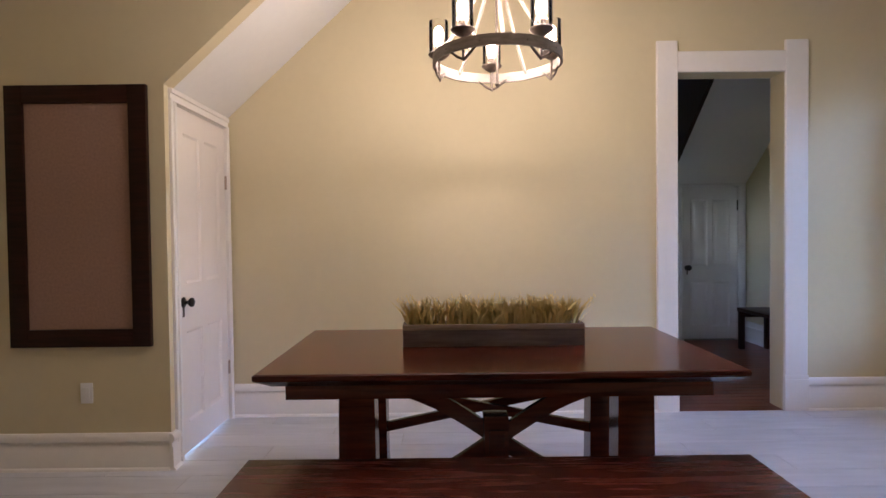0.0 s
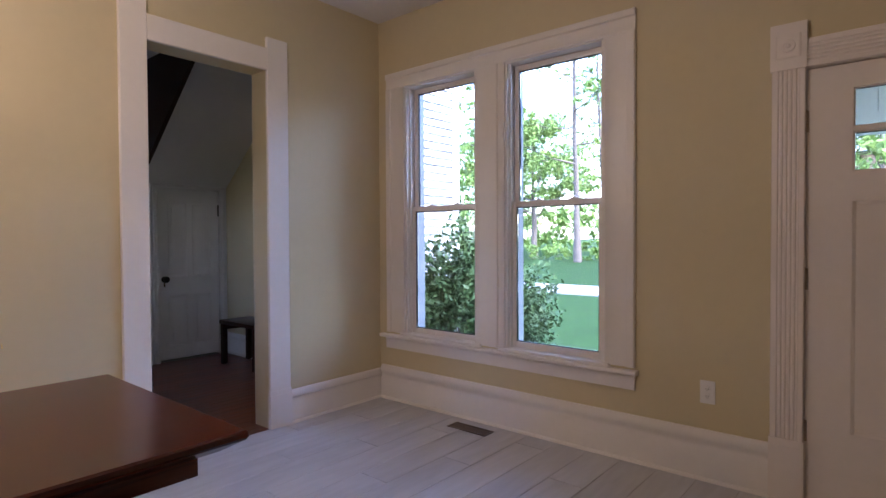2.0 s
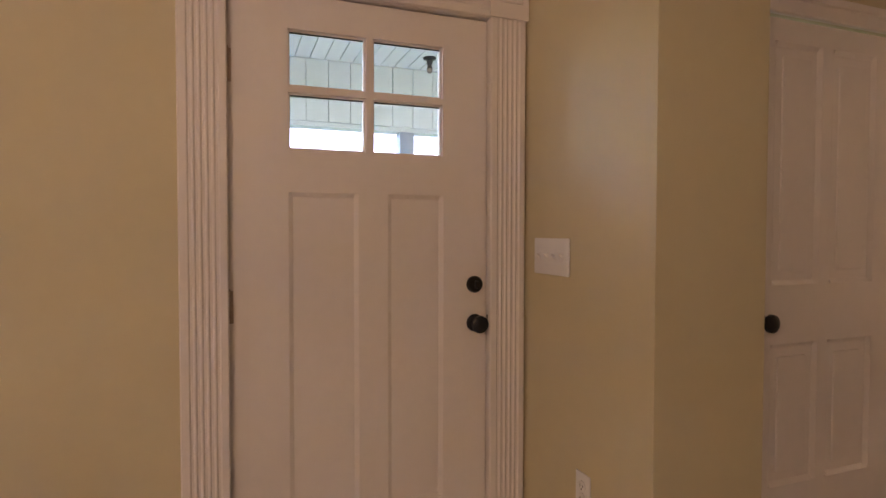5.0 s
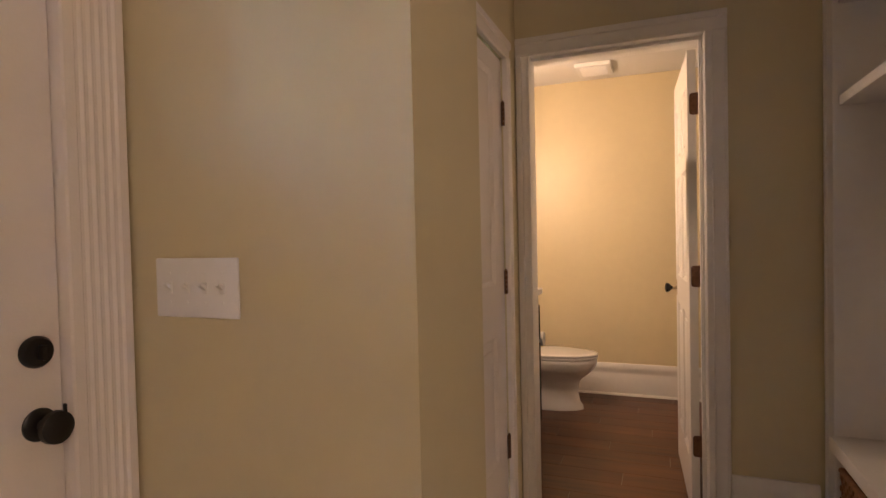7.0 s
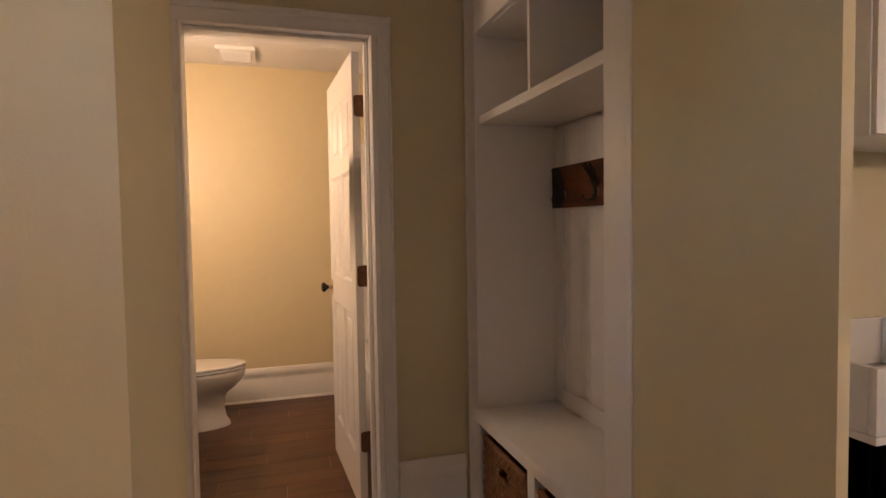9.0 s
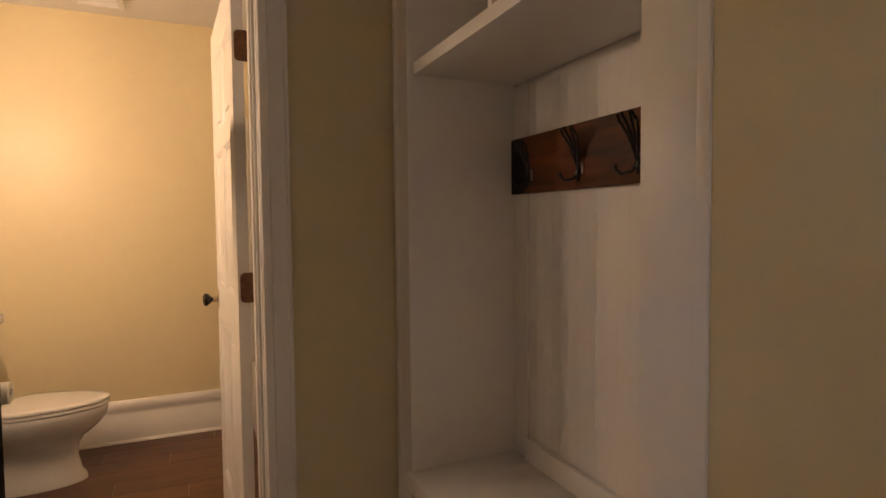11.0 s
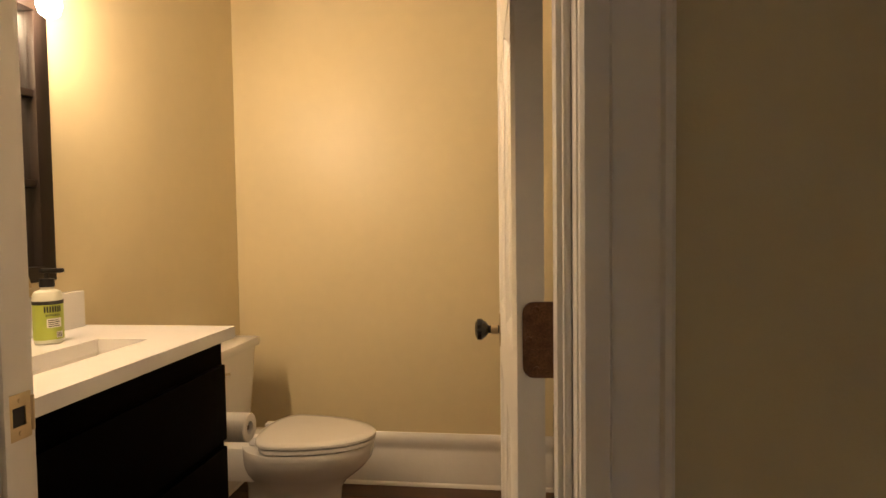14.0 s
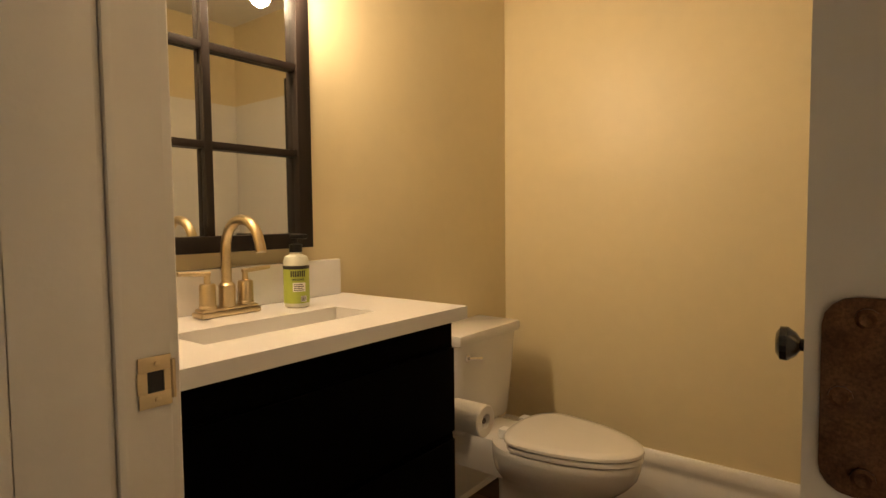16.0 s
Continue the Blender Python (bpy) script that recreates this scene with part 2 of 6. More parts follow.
GRASS = surface("lawn", (0.014, 0.040, 0.011), 0.95, 0.5, 1.6, 0.9, 45, second=(0.038, 0.085, 0.024), amount=0.9, spec=0.04)
CONCRETE = surface("pale_concrete", (0.25, 0.25, 0.245), 0.9, 0.15, 5, 0.4, 80)
BARK = surface("grey_bark", (0.09, 0.075, 0.062), 0.95, 0.35, 8, 0.8, 40, stretch=(3, 3, 0.6))
LEAF = surface("spring_leaf", (0.10, 0.18, 0.035), 0.6, 0.3, 0.8, second=(0.19, 0.29, 0.07), spec=0.2)
LEAF_DARK = surface("shrub_leaf", (0.045, 0.105, 0.035), 0.5, 0.4, 4, second=(0.09, 0.17, 0.06), spec=0.25)
SHINGLE = surface("grey_shingle", (0.24, 0.24, 0.27), 0.9, 0.15, 12, 0.4, 60)
PORCH = surface("porch_paint", (0.42, 0.46, 0.43), 0.6, 0.05, 5)
POST_GREY = surface("post_and_track_grey", (0.20, 0.225, 0.25), 0.5, 0.08, 8)
PAPER = surface("white_paper", (0.80, 0.78, 0.74), 0.85, 0.03, 30)
SOAP_BODY = surface("translucent_plastic", (0.66, 0.66, 0.56), 0.3, 0.03, 10)
SOAP_GREEN = surface("lime_label", (0.40, 0.48, 0.08), 0.5, 0.05, 20)
INK = surface("black_ink", (0.02, 0.02, 0.015), 0.6, 0.05, 20)
CREAM = surface("cream_band", (0.78, 0.68, 0.48), 0.5, 0.06, 8)


# ---- building helpers ----
def box(bm, x0, y0, z0, x1, y1, z1, bevel=0.0):
    got = bmesh.ops.create_cube(bm, size=1.0, matrix=Matrix.Translation(((x0 + x1) / 2, (y0 + y1) / 2, (z0 + z1) / 2)) @ Matrix.Diagonal((abs(x1 - x0), abs(y1 - y0), abs(z1 - z0), 1)))
    if bevel:
        edges = list({e for v in got["verts"] for e in v.link_edges})
        bmesh.ops.bevel(bm, geom=edges, offset=bevel, segments=2, profile=0.6, affect='EDGES')


def cyl(bm, p0, p1, r0, r1=None, n=16, caps=True):
    p0, p1 = Vector(p0), Vector(p1)
    r1 = r0 if r1 is None else r1
    d = p1 - p0
    m = Matrix.Translation((p0 + p1) / 2) @ d.to_track_quat('Z', 'Y').to_matrix().to_4x4()
    bmesh.ops.create_cone(bm, cap_ends=caps, segments=n, radius1=r0, radius2=r1, depth=d.length, matrix=m)


def lathe(bm, rings, at, axis=(0, 0, 1), n=24, squash=1.0):
    """Turned shape: rings of (radius, height) along axis from at."""
    turn = Vector(axis).to_track_quat('Z', 'Y').to_matrix().to_4x4()
    m = Matrix.Translation(at) @ turn
    loops = []
    for r, h in rings:
        loops.append([bm.verts.new(m @ Vector((r * math.cos(2 * math.pi * i / n), squash * r * math.sin(2 * math.pi * i / n), h))) for i in range(n)])
    for a, b in zip(loops, loops[1:]):
        for i in range(n):
            bm.faces.new((a[i], a[(i + 1) % n], b[(i + 1) % n], b[i]))
    bm.faces.new(list(reversed(loops[0])))
    bm.faces.new(loops[-1])


def prism(bm, pts, origin, u, v, w):
    """A polygon of (a, b) in the plane of u and v, drawn out along the vector w."""
    o, u, v, w = Vector(origin), Vector(u), Vector(v), Vector(w)
    lo = [bm.verts.new(o + u * a + v * b) for a, b in pts]
    hi = [bm.verts.new(o + u * a + v * b + w) for a, b in pts]
    n = len(pts)
    fs = [bm.faces.new(list(reversed(lo))), bm.faces.new(hi)]
    for i in range(n):
        fs.append(bm.faces.new((lo[i], lo[(i + 1) % n], hi[(i + 1) % n], hi[i])))
    return fs


def tube(bm, pts, r, n=8, taper=None):
    """A round bar through points, of one radius or of a radius per point."""
    rs = [r] * len(pts) if taper is None else taper
    loops = []
    for i, p in enumerate(pts):
        d = Vector(pts[min(i + 1, len(pts) - 1)]) - Vector(pts[max(i - 1, 0)])
        q = d.to_track_quat('Z', 'Y')
        loops.append([bm.verts.new(Vector(p) + q @ Vector((rs[i] * math.cos(2 * math.pi * k / n), rs[i] * math.sin(2 * math.pi * k / n), 0))) for k in range(n)])
    for a, b in zip(loops, loops[1:]):
        best = min(range(n), key=lambda s: (a[0].co - b[s].co).length)
        for k in range(n):
            bm.faces.new((a[k], a[(k + 1) % n], b[(k + 1 + best) % n], b[(k + best) % n]))
    bm.faces.new(list(reversed(loops[0])))
    bm.faces.new(loops[-1])


def mesh_of(name, bm, mat, smooth=None):
    bmesh.ops.recalc_face_normals(bm, faces=bm.faces)
    me = bpy.data.meshes.new(name)
    bm.to_mesh(me)
    bm.free()
    me.materials.append(mat)
    if smooth:
        for p in me.polygons:
            p.use_smooth = True
        me.set_sharp_from_angle(angle=radians(smooth))
    return me


def part(name, bm, mat, parent=None, label="", smooth=35):
    ob = new(name, mesh_of(name, bm, mat, smooth))
    if parent:
        ob.parent = parent
    if label:
        ob["label"] = label
    return ob


def boxes(name, items, mat, parent=None, label="", bevel=0.0):
    bm = bmesh.new()
    for it in items:
        box(bm, *it, bevel=bevel)
    return part(name, bm, mat, parent, label)


def thing(name, label, category, at=None, group="", kind=""):
    ob = new(name)
    ob.empty_display_size = 0.05
    if at is not None:
        ob.matrix_basis = at
    return tagged(ob, label, category, group, kind)


def setting(ob, label, category):
    return tagged(ob, label, category, kind="structure")


def wall(name, axis, lo, hi, u0, u1, z0, z1, holes, mat, label):
    """A wall between lo and hi on its axis, from u0 to u1 along the other, with openings (u0, u1, z0, z1) through it."""
    us = sorted({u0, u1, *[h[0] for h in holes], *[h[1] for h in holes]})
    zs = sorted({z0, z1, *[h[2] for h in holes], *[h[3] for h in holes]})
    bm = bmesh.new()
    for a, b in zip(us, us[1:]):
        for c, d in zip(zs, zs[1:]):
            mu, mz = (a + b) / 2, (c + d) / 2
            if any(h[0] < mu < h[1] and h[2] < mz < h[3] for h in holes):
                continue
            if axis == 'x':
                box(bm, lo, a, c, hi, b, d)
            else:
                box(bm, a, lo, c, b, hi, d)
    bmesh.ops.remove_doubles(bm, verts=bm.verts, dist=1e-5)
    bm.verts.index_update()
    twins = {}
    for f in bm.faces:
        twins.setdefault(frozenset(v.index for v in f.verts), []).append(f)
    bmesh.ops.delete(bm, geom=[f for fs in twins.values() if len(fs) > 1 for f in fs], context='FACES')
    return setting(part(name, bm, mat, smooth=None), label, "wall")


def pieces(name, parent, mat, items, gap=0.004, bevel=0.003):
    """Alike blocks (x0, y0, z0, x1, y1, z1) as objects of their own, one mesh for each size."""
    kept = {}
    for x0, y0, z0, x1, y1, z1 in items:
        key = (round(x1 - x0, 3), round(y1 - y0, 3), round(z1 - z0, 3))
        if key not in kept:
            bm = bmesh.new()
            box(bm, -key[0] / 2 + gap / 2, -key[1] / 2 + gap / 2, -key[2], key[0] / 2 - gap / 2, key[1] / 2 - gap / 2, 0)
            if bevel:
                top = [e for e in bm.edges if all(v.co.z > -1e-6 for v in e.verts)]
                bmesh.ops.bevel(bm, geom=top, offset=bevel, segments=1, affect='EDGES')
            kept[key] = mesh_of(name, bm, mat)
        ob = new(name, kept[key])
        ob.location = ((x0 + x1) / 2, (y0 + y1) / 2, z1)
        ob.parent = parent

# ---- plan ----
NORTH, EAST, RETURN, CEILING = 4.285, 3.685, 0.405, 2.96
JOG_Y, JOG_X = 3.395, -1.208
CLOSET_X, STUB_X, STUB_Y = 3.165, 3.003, 0.030
END_Y, END_BACK = -1.30, -1.475
BATH_E, BATH_S, BATH_W, BATH_Z = 3.845, -3.375, 1.62, 2.53
TREE_X = 2.03
WEST, SOUTH_K = -2.7, -0.56

# walls
wall("wall_north", 'y', NORTH, NORTH + 0.16, JOG_X, EAST + 0.2, 0, CEILING, [(1.921, 2.668, -1, 2.366)], PAINT, "warm beige painted plaster wall with a cased opening")
wall("wall_east", 'x', EAST, EAST + 0.2, RETURN - 0.02, NORTH, 0, CEILING, [(3.32, 4.0, 0.50, 2.42), (2.40, 3.09, 0.50, 2.42), (0.535, 1.427, -1, 2.05)], PAINT, "warm beige painted wall with tall windows and the front door")
bm = bmesh.new()
box(bm, STUB_X, STUB_Y, 0, EAST + 0.2, RETURN, CEILING)
box(bm, CLOSET_X + 0.12, STUB_Y - 0.12, 0, EAST + 0.2, STUB_Y, CEILING)
setting(part("wall_return", bm, PAINT, smooth=None), "warm beige thick wall end beside the front door", "wall")
wall("wall_closet", 'x', CLOSET_X, CLOSET_X + 0.12, -0.93, STUB_Y, 0, CEILING, [(-0.80, -0.075, -1, 1.98)], PAINT, "beige painted passage wall with a closet door")
setting(boxes("wall_passage_niche", [(3.235, END_Y, 0, 3.335, -0.93, CEILING)], PAINT), "beige painted wall between closet and bathroom door", "wall")
wall("wall_passage_end", 'y', END_BACK, END_Y, 1.50, BATH_E + 0.1, 0, CEILING, [(2.42, 3.23, -1, 2.142)], PAINT, "beige painted passage end wall with the bathroom doorway")
wall("wall_passage_west", 'x', TREE_X - 0.03, TREE_X - 0.005, -0.02, 0.45, 0, CEILING, [], PAINT, "beige painted wall end beside the built-in")
wall("wall_kitchen_return", 'y', -0.06, -0.02, 1.50, TREE_X - 0.005, 0, CEILING, [], PAINT, "beige wall between the built-in and the kitchen")
wall("wall_tree_back", 'x', 1.50, 1.60, END_Y, -0.06, 0, CEILING, [], PAINT, "beige wall behind the built-in")
wall("wall_kitchen", 'y', SOUTH_K - 0.12, SOUTH_K, WEST, 1.50, 0, CEILING, [], PAINT, "pale beige kitchen wall")
wall("wall_west", 'x', WEST - 0.12, WEST, SOUTH_K - 0.12, JOG_Y + 0.12, 0, CEILING, [], PAINT, "plain beige wall closing the room")
# the wall under the stair: full height to the corner, then cut off by the slope
bm = bmesh.new()
slope_top = JOG_X + (CEILING - 2.085) / 0.92
prism(bm, [(WEST, 0), (JOG_X, 0), (JOG_X, 2.085), (slope_top, CEILING), (WEST, CEILING)], (0, JOG_Y, 0), (1, 0, 0), (0, 0, 1), (0, 0.10, 0))
setting(part("wall_under_stair", bm, PAINT, smooth=None), "pale beige wall below the stair slope", "wall")
bm = bmesh.new()
prism(bm, [(JOG_X - 0.1, 2.085 - 0.092), (slope_top, CEILING), (slope_top - 0.12, CEILING), (JOG_X - 0.1, 2.12)], (0, JOG_Y + 0.10, 0), (1, 0, 0), (0, 0, 1), (0, NORTH - JOG_Y - 0.10, 0))
setting(part("ceiling_stair_slope", bm, CEIL, smooth=None), "white sloping underside of the stair", "ceiling")
bm = bmesh.new()
box(bm, JOG_X - 0.10, JOG_Y + 0.1, 0, JOG_X, JOG_Y + 0.10 + 0.02, 2.04)
box(bm, JOG_X - 0.10, 4.225, 0, JOG_X, NORTH, 2.04)
box(bm, JOG_X - 0.10, JOG_Y + 0.1, 2.005, JOG_X, NORTH, 2.06)
setting(part("wall_stair_door", bm, TRIM, smooth=None), "white painted frame wall of the stair closet", "wall")
setting(boxes("ceiling", [(WEST, SOUTH_K - 0.12, CEILING, EAST + 0.2, NORTH + 0.16, CEILING + 0.1), (1.5, END_BACK, CEILING, EAST + 0.2, SOUTH_K - 0.12, CEILING + 0.1)], CEIL), "white painted ceiling", "ceiling")
# bathroom shell
setting(boxes("wall_bath_east", [(BATH_E, BATH_S - 0.1, 0, BATH_E + 0.1, END_BACK, BATH_Z)], PAINT_BATH), "satin yellow-beige bathroom wall", "wall")
setting(boxes("wall_bath_south", [(BATH_W, BATH_S - 0.1, 0, BATH_E, BATH_S, BATH_Z)], PAINT_BATH), "satin yellow-beige bathroom wall", "wall")
setting(boxes("wall_bath_west", [(BATH_W - 0.1, BATH_S - 0.1, 0, BATH_W, END_BACK, BATH_Z)], PAINT_BATH), "satin yellow-beige bathroom wall", "wall")
setting(boxes("wall_bath_north", [(BATH_W, END_BACK - 0.012, 0, 2.36, END_BACK, BATH_Z), (3.29, END_BACK - 0.012, 0, BATH_E, END_BACK, BATH_Z), (2.36, END_BACK - 0.012, 2.205, 3.29, END_BACK, BATH_Z)], PAINT_BATH), "satin yellow-beige bathroom wall", "wall")
setting(boxes("ceiling_bath", [(BATH_W - 0.1, BATH_S - 0.1, BATH_Z, BATH_E + 0.1, END_BACK - 0.001, BATH_Z + 0.1)], CEIL), "pale bathroom ceiling", "ceiling")
# hall behind the cased opening
HALL_N, HALL_E, HALL_W = 6.87, 3.80, 0.9
wall("wall_hall_north", 'y', HALL_N, HALL_N + 0.12, HALL_W, HALL_E + 0.12, 0, CEILING, [(3.06, 3.72, -1, 1.80)], CEIL, "white hall wall with a low stair door")
wall("wall_hall_east", 'x', HALL_E, HALL_E + 0.12, NORTH + 0.16, HALL_N, 0, CEILING, [], PAINT, "olive beige hall wall")
# the hole is out of view, added to let sky light into the hall
wall("wall_hall_west", 'x', HALL_W - 0.12, HALL_W, NORTH + 0.16, HALL_N + 0.12, 0, CEILING, [(5.3, 5.75, 1.1, 2.0)], PAINT, "plain beige hall wall with an added unseen opening for daylight")
setting(boxes("wall_stair_cupboard", [(2.98, HALL_N + 0.121, -0.1, HALL_E + 0.12, HALL_N + 0.16, 1.95)], CEIL), "plain wall behind the low stair door", "wall")
bm = bmesh.new()
prism(bm, [(HALL_N, 1.82), (5.50, 2.96), (5.62, 2.96), (HALL_N, 1.92)], (2.90, 0, 0), (0, 1, 0), (0, 0, 1), (HALL_E - 2.90, 0, 0))
setting(part("ceiling_hall_slope", bm, CEIL, smooth=None), "white sloping stair underside in the hall", "ceiling")
# near-black panel filling the area above the stair slope
bm = bmesh.new()
prism(bm, [(HALL_N, 1.80), (5.48, 2.96), (HALL_N, 2.96)], (2.86, 0, 0), (0, 1, 0), (0, 0, 1), (0.04, 0, 0))
tagged(part("stair_dark_panel", bm, FRAME_WOOD, smooth=None), "near-black panel above the stair slope in the hall", "staircase", kind="structure")
setting(boxes("ceiling_hall", [(HALL_W - 0.12, NORTH + 0.16, CEILING, HALL_E + 0.12, HALL_N + 0.12, CEILING + 0.1)], CEIL), "white hall ceiling", "ceiling")


# ---- floors ----
def plank_rows(x0, x1, y0, y1, z, length, width, along='x', shift=0.37):
    items = []
    lo, hi, c0, c1 = (x0, x1, y0, y1) if along == 'x' else (y0, y1, x0, x1)
    row, c = 0, c0
    while c < c1 - 1e-6:
        d = min(c + width, c1)
        a = lo - (row * shift * length) % length
        while a < hi - 1e-6:
            s, e = max(a, lo), min(a + length, hi)
            if e - s > 0.03:
                items.append((s, c, z - 0.012, e, d, z) if along == 'x' else (c, s, z - 0.012, d, e, z))
            a += length
        c, row = d, row + 1
    return items


floor_dining = setting(boxes("floor", [(WEST, SOUTH_K, -0.12, EAST + 0.05, NORTH, -0.003), (TREE_X - 0.4, END_Y - 0.04, -0.12, EAST, SOUTH_K, -0.0032)], GROUT), "pale grey wood-look plank floor", "floor")
floor_hall = setting(boxes("floor_hall", [(HALL_W, NORTH, -0.12, HALL_E, HALL_N + 0.5, -0.003)], GROUT), "dark red oak plank floor of the hall", "floor")
floor_bath = setting(boxes("floor_bath", [(BATH_W, BATH_S, -0.12, BATH_E, END_Y - 0.04, -0.003)], GROUT), "dark brown wood-look plank floor of the bathroom", "floor")


# ---- trim ----
def base_profile(h, deep):
    return [(0, 0), (deep * 0.8, 0), (deep * 0.8, h * 0.62), (deep * 0.55, h * 0.66), (deep * 0.55, h * 0.74), (deep, h * 0.80), (deep, h * 0.90), (deep * 0.7, h * 0.97), (deep * 0.45, h), (0, h)]


def baseboard(p0, p1, n, h=0.228, deep=0.026, mat=TRIM, name="baseboard", foot=True):
    """A moulded skirting with a quarter-round foot along a wall from p0 to p1; n is the wall's inward normal."""
    bm = bmesh.new()
    p0, p1 = Vector((*p0, 0)), Vector((*p1, 0))
    prism(bm, base_profile(h, deep), p0, (*n, 0), (0, 0, 1), p1 - p0)
    if foot:
        q = [(deep * 0.8, 0.0), (deep * 0.8 + 0.014, 0.0), (deep * 0.8 + 0.012, 0.008), (deep * 0.8 + 0.007, 0.014), (deep * 0.8, 0.016)]
        prism(bm, q, p0, (*n, 0), (0, 0, 1), p1 - p0)
    return setting(part(name, bm, mat, smooth=40), "tall white painted moulded baseboard", "baseboard")


baseboard((JOG_X + 0.02, NORTH), (1.776, NORTH), (0, -1))
baseboard((2.826, NORTH), (EAST, NORTH), (0, -1))
baseboard((EAST, NORTH - 0.028), (EAST, 1.549), (-1, 0), 0.262)
baseboard((EAST - 0.02, RETURN), (STUB_X, RETURN), (0, 1), 0.25)
baseboard((STUB_X, RETURN + 0.02), (STUB_X, STUB_Y), (-1, 0), 0.25)
baseboard((CLOSET_X, STUB_Y), (CLOSET_X, -0.018), (-1, 0), 0.25)
baseboard((TREE_X + 0.004, END_Y), (2.346, END_Y), (0, 1), 0.285)
baseboard((TREE_X - 0.005, -0.055), (TREE_X - 0.005, 0.45), (1, 0), 0.25)
baseboard((WEST, JOG_Y), (JOG_X, JOG_Y), (0, -1), 0.2)
baseboard((JOG_X, JOG_Y - 0.026), (JOG_X, 3.455), (1, 0), 0.2)
baseboard((WEST, SOUTH_K), (WEST, JOG_Y), (1, 0))
baseboard((BATH_W, BATH_S), (BATH_E, BATH_S), (0, 1), 0.254, 0.022, TRIM_BATH)
baseboard((BATH_E, -2.36), (BATH_E, BATH_S + 0.022), (-1, 0), 0.254, 0.022, TRIM_BATH)
baseboard((HALL_E, NORTH + 0.16), (HALL_E, HALL_N), (-1, 0))
baseboard((HALL_W, HALL_N), (2.98, HALL_N), (0, -1))


def flutes(w, d, n=5, groove=0.005, edge=0.022):
    """The section of a fluted board of width w and thickness d."""
    pts = [(0, 0), (0, d * 0.8), (0.004, d)]
    pitch = (w - 2 * edge) / n
    for i in range(n):
        a = edge + i * pitch
        pts += [(a, d), (a + pitch * 0.25, d - groove), (a + pitch * 0.6, d - groove), (a + pitch * 0.85, d)]
    return pts + [(w - 0.004, d), (w, d * 0.8), (w, 0)]


def plain_band(w, d, flip=False):
    """The section of a flat board casing with softened edges."""
    return [(0, 0), (0, d * 0.8), (0.005, d), (w - 0.005, d), (w, d * 0.8), (w, 0)]


def back_band(w, d, flip=False):
    """The section of a plain casing with a bead at its inner edge and a raised outer band."""
    pts = [(0, 0), (0, d * 0.7), (0.004, d * 0.85), (0.010, d * 0.85), (0.013, d * 0.55), (w - 0.03, d * 0.62), (w - 0.026, d), (w - 0.004, d), (w, d * 0.8), (w, 0)]
    return [(w - a, b) for a, b in reversed(pts)] if flip else pts


def casing_set(name, label, origin, u, n, u0, u1, head, wl, wr, section, mat, plinth=0.0, head_h=0.144, ears=0.0, blocks=False, z0=0.0):
    """Casing round an opening u0..u1 (along u from origin) up to head; n faces the room."""
    top = setting(thing(name, label, "casing"), label, "casing")
    u, n = Vector(u), Vector(n)
    o = Vector(origin)

    def leg(side, a, w):
        bm = bmesh.new()
        prism(bm, section(w, 0.022), o + u * a + Vector((0, 0, max(z0, plinth))), u, n, (0, 0, head + (head_h + ears if ears else (-0.0)) - max(z0, plinth)))
        part(side, bm, mat, top)
        if plinth:
            bm = bmesh.new()
            prism(bm, [(-0.004, 0), (-0.004, 0.03), (w + 0.004, 0.03), (w + 0.004, 0)], o + u * a, u, n, (0, 0, plinth * 0.88))
            prism(bm, [(-0.004, 0), (-0.004, 0.026), (w + 0.004, 0.026), (w + 0.004, 0)], o + u * a + Vector((0, 0, plinth * 0.88)), u, n, (0, 0, plinth * 0.12))
            part("plinth_block", bm, mat, top)
    leg("side_casing", u0 - wl, wl)
    leg("side_casing", u1, wr)
    bm = bmesh.new()
    a, b = (u0, u1) if (ears or blocks) else (u0 - wl, u1 + wr)
    prism(bm, section(head_h, 0.022 if (ears or blocks) else 0.0225), o + u * a + Vector((0, 0, head)), (0, 0, 1), n, u * (b - a))
    part("head_casing", bm, mat, top)
    if blocks:
        for a, w in ((u0 - wl - 0.006, wl + 0.012), (u1 - 0.006, wr + 0.012)):
            bm = bmesh.new()
            lo = o + u * a + Vector((0, 0, head))
            p = lambda x, z, d: lo + u * x + Vector((0, 0, z)) + n * d
            h = 0.215
            prism(bm, [(0, 0), (0, 0.03), (w, 0.03), (w, 0)], lo, u, n, (0, 0, h))
            prism(bm, [(0.022, 0.03), (0.03, 0.036), (w - 0.03, 0.036), (w - 0.022, 0.03)], lo + Vector((0, 0, h * 0.5 - w * 0.5 + 0.02)), u, n, (0, 0, w - 0.04))
            lathe(bm, [(0.030, 0.036), (0.028, 0.041), (0.020, 0.041), (0.018, 0.037), (0.010, 0.037), (0.007, 0.043)], p(w / 2, h / 2, 0), n, 20)
            part("rosette_block", bm, mat, top)
    return top


def jamb_lining(name, boxes_, mat, label):
    return setting(boxes(name, boxes_, mat, bevel=0.002), label, "trim")


